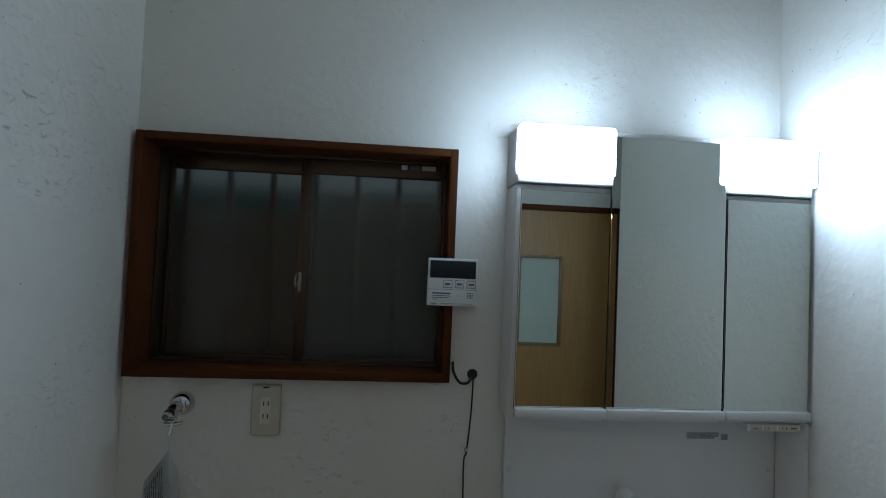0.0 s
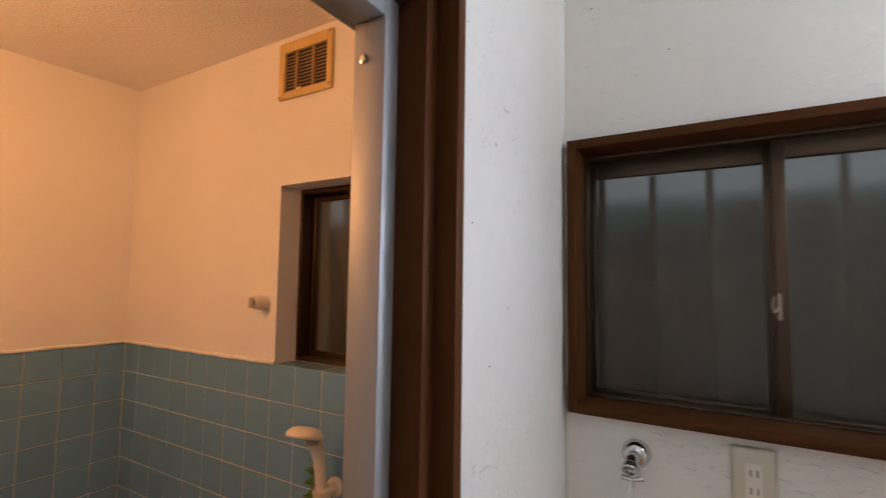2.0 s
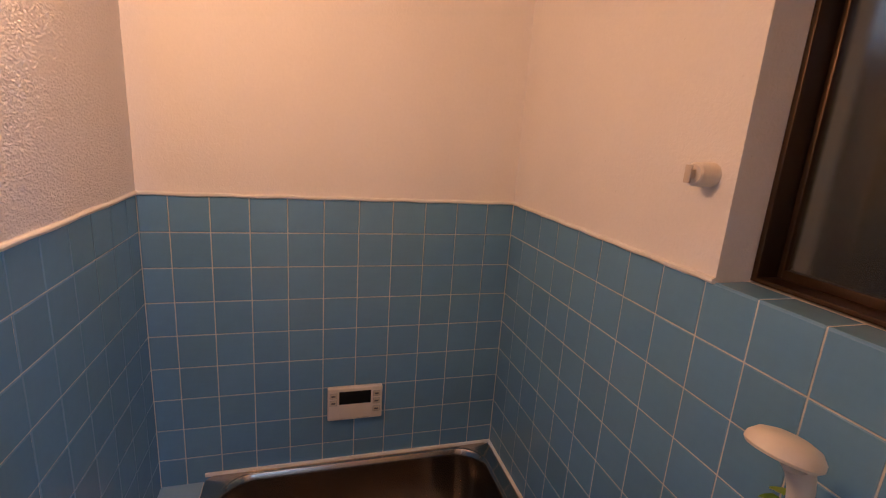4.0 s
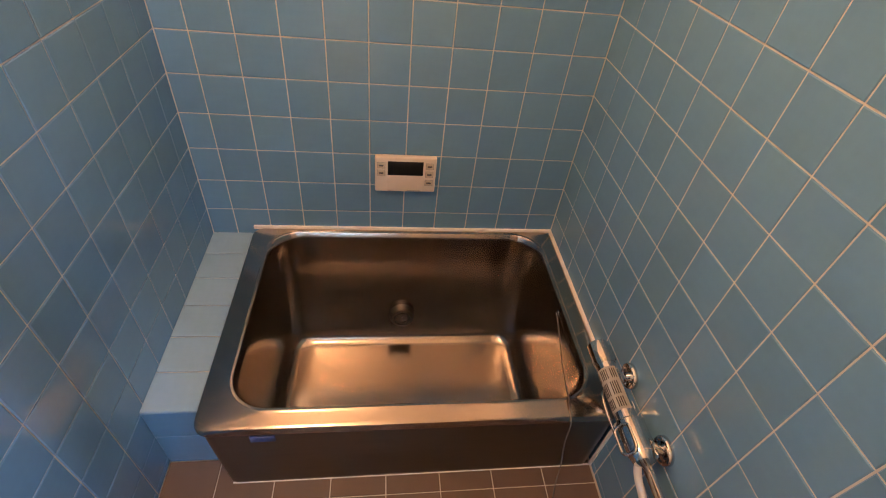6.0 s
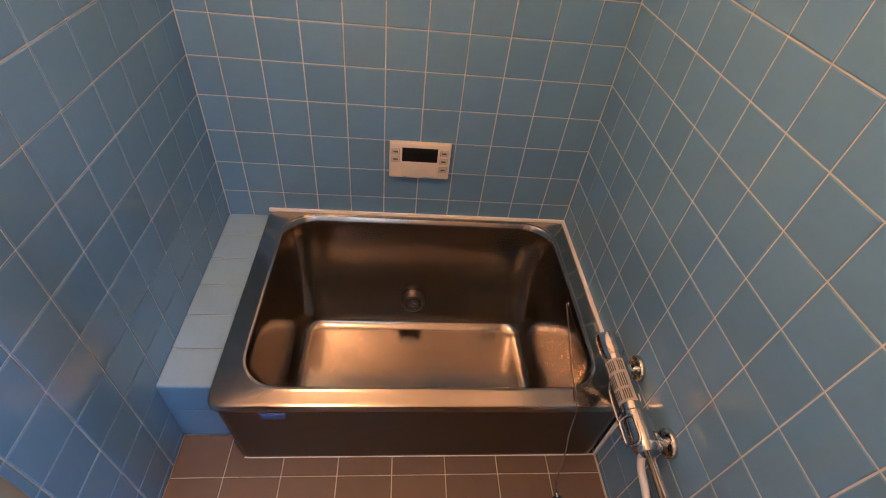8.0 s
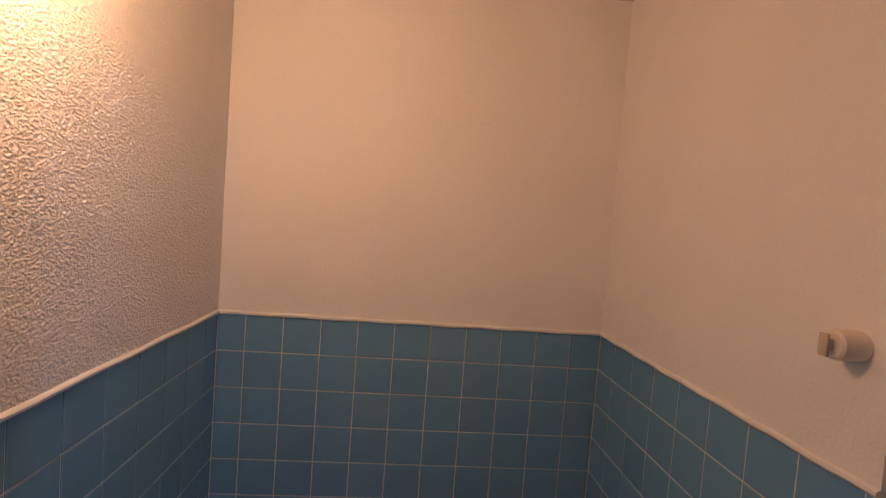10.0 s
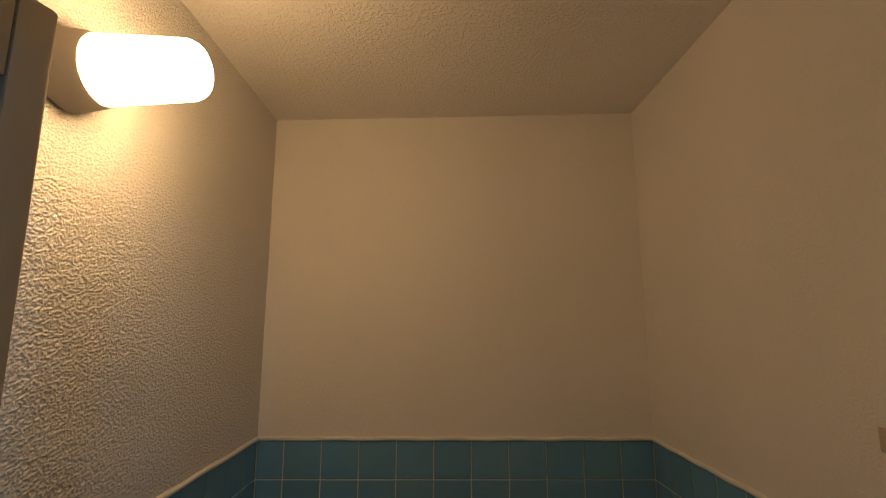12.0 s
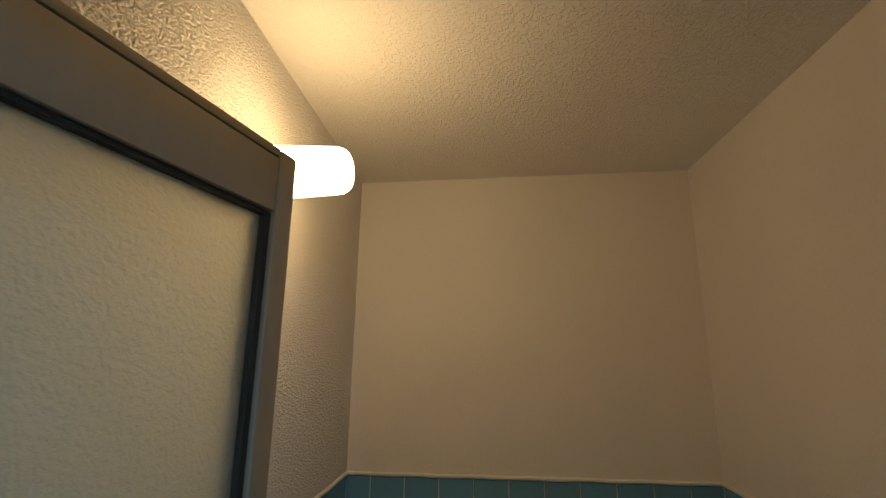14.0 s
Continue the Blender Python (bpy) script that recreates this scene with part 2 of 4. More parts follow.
def spline(points, n):
    """A smooth run of n points a span through the given points."""
    P = [Vector(p) for p in points]
    P = [2 * P[0] - P[1]] + P + [2 * P[-1] - P[-2]]
    out = []
    for i in range(1, len(P) - 2):
        a, b, c, d = P[i - 1:i + 3]
        for k in range(n):
            t = k / n
            out.append(0.5 * (2 * b + (c - a) * t + (2 * a - 5 * b + 4 * c - d) * t * t + (3 * b - a - 3 * c + d) * t ** 3))
    return out + [P[-2]]


def tube(bm, points, r, n=10):
    up = Vector((0.31, 0.52, 0.79))
    loops = []
    for i, p in enumerate(points):
        d = (points[min(i + 1, len(points) - 1)] - points[max(i - 1, 0)]).normalized()
        a = d.cross(up).normalized()
        c = d.cross(a)
        rr = r[i] if isinstance(r, (list, tuple)) else r
        loops.append([p + rr * (math.cos(2 * math.pi * k / n) * a + math.sin(2 * math.pi * k / n) * c) for k in range(n)])
    return bridge(bm, loops)


def rrect(x0, x1, y0, y1, z, r, n=6):
    pts = []
    for cx, cy, a0 in ((x1 - r, y1 - r, 0), (x0 + r, y1 - r, 90), (x0 + r, y0 + r, 180), (x1 - r, y0 + r, 270)):
        for k in range(n + 1):
            a = radians(a0 + 90 * k / n)
            pts.append(Vector((cx + r * math.cos(a), cy + r * math.sin(a), z)))
    return pts


def smooth(ob, angle=35):
    for p in ob.data.polygons:
        p.use_smooth = True
    ob.data.set_sharp_from_angle(angle=radians(angle))
    return ob


def solid(name, bm, material):
    bmesh.ops.recalc_face_normals(bm, faces=bm.faces)
    me = bpy.data.meshes.new(name)
    bm.to_mesh(me)
    bm.free()
    me.materials.append(material)
    return smooth(new(name, me))


def part(name, bm, material, parent, label=""):
    ob = solid(name, bm, material)
    ob.parent = parent
    ob.matrix_parent_inverse = parent.matrix_world.inverted()
    return tagged(ob, label)


def structure(name, bm, material, label, category):
    return tagged(solid(name, bm, material), label, category, kind="structure")


def thing(name, at, label, category, group=""):
    """An empty at the base of a thing, to which its parts are parented."""
    e = new(name)
    e.location = at
    e.empty_display_size = 0.05
    e.matrix_world = Matrix.Translation(at)
    return tagged(e, label, category, group)

# ---- the plan, in metres ----
T = 1.203                  # top of the tiling
BATH_X1, BATH_Y0 = 1.665, -1.166
BATH_FLOOR = -0.03
WX0, WX1, WY0, WY1 = 1.745, 3.458, -1.60, 0.08      # washroom
CEIL_L, CEIL_R = 2.199, 2.228                     # bathroom ceiling over the stucco wall and the window wall
BW = (0.877, 1.60, T, 1.752)                      # bathroom window opening
WW = (1.757, 2.549, 1.182, 1.780)                 # washroom window opening

# walls of the bathroom
wall_west = structure("wall_west", boxes((-0.12, 0, BATH_Y0 - 0.1, 0.0, T, 2.40), (-0.12, -0.004, BATH_Y0 - 0.1, 0.0, -0.4, T)),
                      M["bath_plaster"], "pale painted plaster end wall above blue tiling", "wall")
wall_south = structure("wall_south", boxes((0, WX0 - 0.04, BATH_Y0 - 0.1, BATH_Y0 - 0.003, T, 2.40), (0, WX0 - 0.04, BATH_Y0 - 0.1, BATH_Y0 - 0.004, -0.4, T)),
                       M["stucco"], "rough stucco side wall above blue tiling", "wall")


def relief(x0, x1, z0, z1, y, step, amp):
    """A wall coat with a worm-like stucco relief, facing +y."""
    nx, nz = int((x1 - x0) / step), int((z1 - z0) / step)
    vs = []
    for j in range(nz + 1):
        for i in range(nx + 1):
            x, z = x0 + (x1 - x0) * i / nx, z0 + (z1 - z0) * j / nz
            w = noise.noise(Vector((x * 160, 3.1, z * 160))) * 0.9
            h = noise.noise(Vector((x * 310 + w, 0.7, z * 420 - w))) + 0.25 * noise.noise(Vector((x * 130, 9.0, z * 160)))
            k = min(max((h + 0.22) / 0.46, 0.0), 1.0)
            vs.append((x, y + amp * k * k * (3 - 2 * k) + 0.0012 * noise.noise(Vector((x * 9, 5.0, z * 9))), z))
    n = nx + 1
    fs = [(j * n + i + 1, j * n + i, (j + 1) * n + i, (j + 1) * n + i + 1) for j in range(nz) for i in range(nx)]
    me = bpy.data.meshes.new("stucco_coat")
    me.from_pydata(vs, [], fs)
    me.polygons.foreach_set("use_smooth", [True] * len(fs))
    me.update()
    return me


coat_mesh = relief(0.0, 1.66, T, 2.215, BATH_Y0 - 0.001, 0.00122, 0.0020)
coat_mesh.materials.append(M["stucco"])
coat = new("stucco_coat", coat_mesh)
coat.parent = wall_south
tagged(coat, "rough worm-textured stucco coat")
bx0, bx1, bz0, bz1 = BW
wx0, wx1, wz0, wz1 = WW
wall_north = structure("wall_north", boxes(
    (-0.12, bx0, 0, 0.22, T, 2.40), (bx1, WX0 - 0.04, 0, 0.22, T, 2.40), (bx0, bx1, 0, 0.22, bz1, 2.40),
    (-0.12, WX0 - 0.04, 0.004, 0.22, -0.4, T - 0.012)), M["bath_plaster"], "pale painted plaster wall with a recessed window above blue tiling", "wall")
# washroom
wall_window = structure("wall_window", boxes(
    (WX0 - 0.04, wx0, WY1, 0.22, 0, 2.40), (wx1, WX1 + 0.1, WY1, 0.22, 0, 2.40), (wx0, wx1, WY1, 0.22, wz1, 2.40),
    (wx0, wx1, WY1, 0.22, 0, wz0)), M["wash_plaster"], "white trowelled plaster wall with pits and marks", "wall")
DY0, DY1, DZ = -1.125, -0.497, 1.838                # outer size of the door frame
wall_partition = structure("wall_partition", boxes(
    (BATH_X1, WX0, DY1 - 0.001, WY1, 0, 2.40), (BATH_X1, WX0, BATH_Y0 - 0.1, DY0, 0, 2.40), (BATH_X1, WX0, DY0, DY1 - 0.001, DZ, 2.40),
    (WX0 - 0.04, WX0, WY0, BATH_Y0 - 0.1, 0, 2.40)),
    M["wash_plaster"], "white trowelled plaster partition with a doorway", "wall")
wall_east = structure("wall_east", boxes((WX1, WX1 + 0.1, -1.13, WY1, 0, 2.40)), M["wash_plaster"], "white trowelled plaster wall beside the washstand", "wall")
RDX0, RDX1, RDZ = 2.860, 3.675, 1.82
wall_back = structure("wall_back", boxes((WX0, RDX0 - 0.031, WY0 - 0.1, WY0, 0, 2.40), (RDX1 + 0.031, 4.5, WY0 - 0.1, WY0, 0, 2.40),
                                         (RDX0 - 0.031, RDX1 + 0.031, WY0 - 0.1, WY0, RDZ + 0.031, 2.40)),
                      M["wash_plaster"], "white plaster wall with a wooden door", "wall")
wall_far_east = structure("wall_far_east", boxes((4.5, 4.6, WY0, -1.0, 0, 2.40), (WX1 + 0.1, 4.5, -1.13, -1.0, 0, 2.40)), M["wash_plaster"],
                          "white plaster wall closing the washroom", "wall")
floor = structure("floor", boxes((1.7952, 4.6, WY0 - 0.1, WY1, -0.1, -0.012), (WX0 - 0.07, 1.795, WY0 - 0.1, DY0, -0.1, -0.012), (WX0 - 0.07, 1.795, DY1, WY1, -0.1, -0.012)), M["floor_wood"], "brown wooden washroom floor", "floor")
floor_bath = structure("floor_bath", boxes((0.700, BATH_X1, BATH_Y0, 0.0, -0.4, BATH_FLOOR - 0.003), (0.0, 0.700, BATH_Y0, 0.0, -0.45, -0.40), (0.64, 0.700, BATH_Y0, -1.0, -0.4, BATH_FLOOR - 0.003)), M["grout"], "brown tiled bathroom floor with pale joints", "floor")
ceiling = structure("ceiling", boxes((WX0, 4.6, WY0 - 0.1, WY1, 2.33, 2.40)), M["wash_plaster"], "pale washroom ceiling", "ceiling")
bm = boxes((0, BATH_X1, BATH_Y0, 0.0, 2.20, 2.40))
for v in bm.verts:
    if v.co.z < 2.3:
        v.co.z = CEIL_L if v.co.y < -0.5 else CEIL_R
ceiling_bath = structure("ceiling_bath", bm, M["ceiling_plaster"], "pale bumpy plaster bathroom ceiling, slightly sloping", "ceiling")
trim = structure("trim", boxes((WX0, WX1, WY1 - 0.022, WY1, 2.292, 2.33), (WX1 - 0.022, WX1, -1.13, WY1 - 0.022, 2.292, 2.33), bevel=0.003),
                 M["wood_h"], "dark brown wooden ceiling trim", "trim")

# caulk bead along the top of the tiling
def bead_run(p, q):
    bm = bmesh.new()
    P, Q = Vector(p), Vector(q)
    n = 24
    return tube(bm, [P.lerp(Q, k / n) + Vector((0, 0, 0.0012 * math.sin(k * 1.7))) for k in range(n + 1)], 0.0065, 8)


part("caulk_bead", bead_run((0.001, BATH_Y0, T + 0.004), (0.001, 0, T + 0.004)), M["bead"], wall_west)
part("caulk_bead", bead_run((0, BATH_Y0 + 0.001, T + 0.004), (BATH_X1, BATH_Y0 + 0.001, T + 0.004)), M["bead"], wall_south)
part("caulk_bead", bead_run((0, -0.001, T + 0.004), (bx0, -0.001, T + 0.004)), M["bead"], wall_north)

# ---- door frame between the rooms ----
door_1 = structure("door_1", boxes(
    (1.762, 1.793, DY1 - 0.018, DY1, 0, DZ), (1.715, 1.762, DY1 - 0.040, DY1, 0, DZ),
    (1.762, 1.793, DY0, DY0 + 0.018, 0, DZ), (1.715, 1.762, DY0, DY0 + 0.040, 0, DZ),
    (1.762, 1.793, DY0 + 0.018, DY1 - 0.018, DZ - 0.018, DZ), (1.715, 1.762, DY0 + 0.040, DY1 - 0.040, DZ - 0.040, DZ), bevel=0.002),
    M["wood"], "dark brown wooden doorway casing with aluminium inner frame", "door frame")
part("threshold", boxes((BATH_X1 + 0.001, 1.795, DY0, DY1, -0.30, -0.005), bevel=0.002), M["alu"], door_1, "aluminium door threshold")
AY1, AY0, AZ = DY1 - 0.040, DY0 + 0.030, DZ - 0.036
part("aluminium_frame", boxes(
    (1.656, 1.673, AY1 - 0.006, AY1, 0, AZ), (1.673, 1.721, AY1 - 0.027, AY1, 0, AZ),
    (1.656, 1.721, AY0, AY0 + 0.018, 0, AZ),
    (1.656, 1.673, AY0 + 0.018, AY1 - 0.006, AZ - 0.024, AZ), (1.673, 1.721, AY0 + 0.018, AY1 - 0.027, AZ - 0.030, AZ), bevel=0.002),
    M["alu"], door_1, "silver aluminium frame")
bm = bmesh.new()
lathe(bm, (1.690, AY1 - 0.0270, 1.725), (0, -1, 0), [(0, 0.006), (0.002, 0.006), (0.003, 0.003)], 14)
part("screw", bm, M["chrome"], door_1)

# ---- bathroom door leaf, standing open ----
HINGE, FREE = Vector((1.655, -1.092, 0)), Vector((1.086, -0.960, 0))
L = (FREE - HINGE).length
turn = Matrix.Translation(HINGE) @ Matrix.Rotation(math.atan2(FREE.y - HINGE.y, FREE.x - HINGE.x), 4, "Z")
leaf = thing("bathroom_door", (1.35, -1.03, -0.02), "open grey aluminium bathroom door with pebbled glass", "door")
ZT, ZB = 1.804, -0.02


def leaf_part(name, dims, material, label="", bevel=0.002, parent=None):
    bm = boxes(*dims, bevel=bevel)
    bmesh.ops.transform(bm, matrix=turn, verts=bm.verts)
    return part(name, bm, material, parent or leaf, label)


leaf_part("stile", [(L - 0.032, L, 0.0, 0.034, ZB, ZT)], M["alu_grey"], "grey aluminium stile", 0.004)
leaf_part("stile", [(0.0, 0.036, 0.0, 0.034, ZB, ZT)], M["alu_grey"])
leaf_part("rail", [(0.0365, L - 0.0325, 0.001, 0.033, ZT - 0.077, ZT - 0.0115)], M["alu_grey"], "grey aluminium top rail")
leaf_part("cap", [(0.0365, L - 0.0325, 0.001, 0.036, ZT - 0.0098, ZT)], M["alu_grey"], "", 0.001)
leaf_part("rail", [(0.0365, L - 0.0325, 0.001, 0.033, ZB, ZB + 0.12)], M["alu_grey"])
leaf_part("gasket", [(0.037, 0.05, 0.006, 0.028, ZB + 0.12, ZT - 0.078), (L - 0.042, L - 0.0325, 0.006, 0.028, ZB + 0.12, ZT - 0.078),
                     (0.05, L - 0.042, 0.006, 0.028, ZT - 0.083, ZT - 0.078)], M["rubber"], "black rubber gasket", 0.001)
leaf_glass = leaf_part("pane", [(0.05, L - 0.042, 0.014, 0.018, ZB + 0.12, ZT - 0.083)], M["rain_glass"], "pebbled translucent glass", 0)
leaf_glass.visible_shadow = False


# ---- sliding windows ----
def slider(name, o, yf, depth, label, handle_z, stile, frame_w, side, top, bottom, top_label):
    """A two-sash sliding window in the opening o, its inner frame face at yf; the right sash runs in front.
    side, top, bottom: widths of the sash members; stile: the middle stile's two edges."""
    x0, x1, z0, z1 = o
    f = frame_w
    w = structure(name, boxes((x0, x0 + f, yf, yf + depth, z0, z1), (x1 - f, x1, yf, yf + depth, z0, z1),
                              (x0 + f, x1 - f, yf, yf + depth, z1 - f * 1.3, z1), (x0 + f, x1 - f, yf, yf + depth, z0, z0 + f * 0.8),
                              bevel=0.0015), M["bronze"], label, "window")
    zb, zt = z0 + f * 0.8 - 0.003, z1 - f * 1.3 + 0.003
    for which, (a, c, y) in (("left", (x0 + f, stile[1], yf + depth * 0.55)), ("right", (stile[0], x1 - f, yf + depth * 0.18))):
        t = 0.020
        sl, sr = (side, stile[1] - stile[0] + 0.012) if which == "left" else (stile[1] - stile[0], side)
        sash = part("sash", boxes((a, a + sl, y, y + t, zb, zt), (c - sr, c, y, y + t, zb, zt), (a + sl, c - sr, y, y + t, zt - top, zt),
                                  (a + sl, c - sr, y, y + t, zb, zb + bottom), bevel=0.002), M["bronze"], w, "bronze aluminium sash")
        pane = part("pane", boxes((a + sl - 0.003, c - sr + 0.003, y + 0.008, y + 0.012, zb + bottom - 0.003, zt - top + 0.003)), M["glass"], sash, "frosted glass pane")
        pane.visible_shadow = False
        if which == "right":
            bm = bmesh.new()
            box(bm, a + 0.001, a + 0.009, y - 0.012, y - 0.0005, handle_z - 0.026, handle_z + 0.026, bevel=0.003)
            tube(bm, spline([(a + 0.004, y - 0.010, handle_z), (a - 0.003, y - 0.014, handle_z - 0.010), (a - 0.006, y - 0.015, handle_z + 0.004),
                             (a - 0.002, y - 0.013, handle_z + 0.020)], 5), 0.0028, 8)
            part("latch", bm, M["brass"], sash, "pale crescent latch")
            if top_label:
                for lx0, lx1, mt in ((0.262, 0.278, "paper"), (0.286, 0.314, "ink"), (0.318, 0.356, "ivory")):
                    part("sticker", boxes((a + lx0, a + lx1, y - 0.0016, y - 0.0004, zt - 0.018, zt - 0.006)), M[mt], sash, "small maker's sticker")
    return w


window_1 = slider("window_1", (BW[0], BW[1], BW[2] + 0.004, BW[3]), 0.080, 0.085, "bronze aluminium sliding window with frosted glass", 1.420, (1.240, 1.262), 0.011, 0.011, 0.021, 0.020, False)
# plain reveal of the tiled window: paint on the sides, tile below
ww_in = (WW[0] + 0.020, WW[1] - 0.020, WW[2] + 0.022, WW[3] - 0.020)
window_2 = slider("window_2", ww_in, 0.130, 0.078, "bronze sliding window with frosted glass in a wooden surround", 1.42, (2.141, 2.164), 0.006, 0.010, 0.042, 0.010, True)
fy0 = 0.050
part("casing", boxes((WW[0], ww_in[0], fy0, 0.21, WW[2], WW[3]), bevel=0.002), M["wood"], window_2, "dark brown wooden window casing")
part("casing", boxes((ww_in[1], WW[1], fy0, 0.21, WW[2], WW[3]), bevel=0.002), M["wood"], window_2)
part("casing", boxes((ww_in[0], ww_in[1], fy0, 0.21, ww_in[3], WW[3]), bevel=0.002), M["wood_h"], window_2)
part("window_sill", boxes((ww_in[0], ww_in[1], fy0 - 0.002, 0.21, WW[2], ww_in[2]), bevel=0.002), M["wood_h"], window_2, "dark brown wooden sill")

# ---- outside: close fence, window bars, ground ----
ground = structure("ground", boxes((-60, 60, 0.25, 90, -0.6, -0.5)), M["ground"], "bare earth beside the house", "ground")
fence = thing("fence", (1.5, 1.0, -0.5), "weathered brown board fence close outside", "fence")
for k in range(30):
    part("board", boxes((-1.2 + 0.18 * k, -1.2 + 0.18 * k + 0.17, 1.0, 1.02, -0.5, 1.79)), M["fence"], fence)
part("rail", boxes((-1.2, 4.2, 0.97, 1.0, 1.54, 1.62)), M["fence"], fence)
bm = bmesh.new()
tube(bm, [Vector((0.9, 0.96, 1.73)), Vector((1.3, 0.96, 1.73)), Vector((2.05, 0.96, 1.73))], 0.05, 12)
tagged(solid("pole", bm, M["teal"]), "teal plastic pole lying along the fence rail", "pole")
for gname, (gx0, gx1, gz0, gz1) in (("washroom", WW), ("bathroom", BW)):
    grille = thing("window_grille", ((gx0 + gx1) / 2, 0.27, gz0), "dark vertical bars outside the " + gname + " window", "window grille")
    n = 7
    for k in range(n):
        x = gx0 + 0.03 + (gx1 - gx0 - 0.06) * k / (n - 1)
        part("bar", boxes((x - 0.008, x + 0.008, 0.262, 0.278, gz0 - 0.02, gz1 + 0.02), bevel=0.002), M["bronze"], grille)
    part("rail", boxes((gx0, gx1, 0.221, 0.262, gz0 - 0.02, gz0 + 0.005)), M["bronze"], grille)
    part("rail", boxes((gx0, gx1, 0.221, 0.262, gz1 - 0.005, gz1 + 0.02)), M["bronze"], grille)

# ---- bathtub ----
tub = thing("bathtub", (0.36, -0.51, BATH_FLOOR), "brushed stainless steel bathtub with rolled rim", "bathtub")
RZ = 0.252
bm = bmesh.new()
ox = (0.003, 0.722, -1.031, -0.003)
ix = (0.026, 0.668, -0.970, -0.058)
loops = [rrect(ox[0], ox[1] - 0.006, ox[2] + 0.008, ox[3], RZ - 0.026, 0.03, 8), rrect(*ox, RZ - 0.022, 0.035, 8),
         rrect(*ox, RZ - 0.012, 0.035, 8),
         rrect(ox[0] + 0.002, ox[1] - 0.004, ox[2] + 0.003, ox[3] - 0.002, RZ - 0.003, 0.035, 8), rrect(ox[0] + 0.006, ox[1] - 0.012, ox[2] + 0.010, ox[3] - 0.006, RZ, 0.03, 8),
         rrect(ix[0] - 0.010, ix[1] + 0.012, ix[2] - 0.010, ix[3] + 0.010, RZ - 0.002, 0.105, 8),
         rrect(ix[0] - 0.005, ix[1] + 0.006, ix[2] - 0.005, ix[3] + 0.005, RZ + 0.001, 0.10, 8),
         rrect(ix[0], ix[1], ix[2], ix[3], RZ, 0.098, 8), rrect(ix[0] + 0.006, ix[1] - 0.006, ix[2] + 0.006, ix[3] - 0.006, RZ - 0.008, 0.096, 8),
         rrect(ix[0] + 0.010, ix[1] - 0.010, ix[2] + 0.010, ix[3] - 0.010, RZ - 0.03, 0.095, 8)]
b0, b1 = (ix[0] + 0.010, ix[1] - 0.010, ix[2] + 0.010, ix[3] - 0.010), (0.084, 0.640, -0.952, -0.074)
for k in range(1, 6):
    u = k / 5
    loops.append(rrect(*[p + (q - p) * u for p, q in zip(b0, b1)], RZ - 0.03 - 0.41 * u, 0.095 - 0.01 * u, 8))
for k in range(1, 7):
    a = radians(15 * k)
    d = 0.055 * (1 - math.cos(a))
    loops.append(rrect(b1[0] + d, b1[1] - d, b1[2] + d, b1[3] - d, RZ - 0.44 - 0.055 * math.sin(a), 0.085 - d * 0.8, 8))
loops.append(rrect(0.30, 0.42, -0.60, -0.42, RZ - 0.499, 0.03, 8))
bridge(bm, loops, cap0=False)
basin = part("basin", bm, M["steel"], tub)
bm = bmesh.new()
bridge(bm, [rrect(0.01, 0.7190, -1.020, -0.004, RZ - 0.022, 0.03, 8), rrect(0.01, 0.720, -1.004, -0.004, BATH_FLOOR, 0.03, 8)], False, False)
part("apron", bm, M["steel_dark"], tub, "darker stainless steel apron")
part("badge", boxes((0.7195, 0.7255, -0.906, -0.850, 0.2020, 0.2230), bevel=0.001), M["blue_ink"], tub, "small blue maker's badge")
bm = bmesh.new()
lathe(bm, (0.066, -0.527, -0.112), (1, 0, 0.12), [(0, 0.046), (0.030, 0.046), (0.040, 0.041), (0.041, 0.034)], 28)
inlet = part("inlet", bm, M["steel_dark"], tub, "round chrome water inlet")
axis = Vector((1, 0, 0.12)).normalized()
face = Vector((0.066, -0.527, -0.112)) + axis * 0.0405
bm = bmesh.new()
lathe(bm, face, axis, [(0, 0.0335), (0.003, 0.0335), (0.0035, 0.0270), (0.0012, 0.0262)], 28)
part("strainer", bm, M["chrome"], inlet, "perforated chrome strainer")
for k in range(12):
    p = ring_pts(face + axis * 0.0008, axis, 0.0195, 12)[k]
    bm = bmesh.new()
    lathe(bm, p, axis, [(0, 0.0034), (0.0012, 0.0034)], 10)
    part("slot", bm, M["rubber"], inlet)
bm = bmesh.new()
lathe(bm, face, axis, [(0, 0.009), (0.003, 0.009), (0.005, 0.006)], 16)
part("screw", bm, M["chrome"], inlet)
# white sealant where the tub meets the tiles
sealant = part("sealant", boxes((0.0, 0.010, -1.031, 0.0, RZ - 0.004, RZ + 0.008), (0.010, 0.70, -0.010, 0.0, RZ - 0.004, RZ + 0.007), (0.714, 0.724, -0.007, 0.0, BATH_FLOOR, 0.205), (0.717, 0.7225, -0.99, -0.004, BATH_FLOOR, BATH_FLOOR + 0.004), bevel=0.002), M["caulk"], tub, "white sealant line, uneven")

# ---- tiled ledge beside the tub ----
ledge = structure("ledge", boxes((0, 0.652, BATH_Y0, -1.036, BATH_FLOOR, 0.222)), M["grout"], "low pale blue tiled ledge beside the bathtub", "ledge")

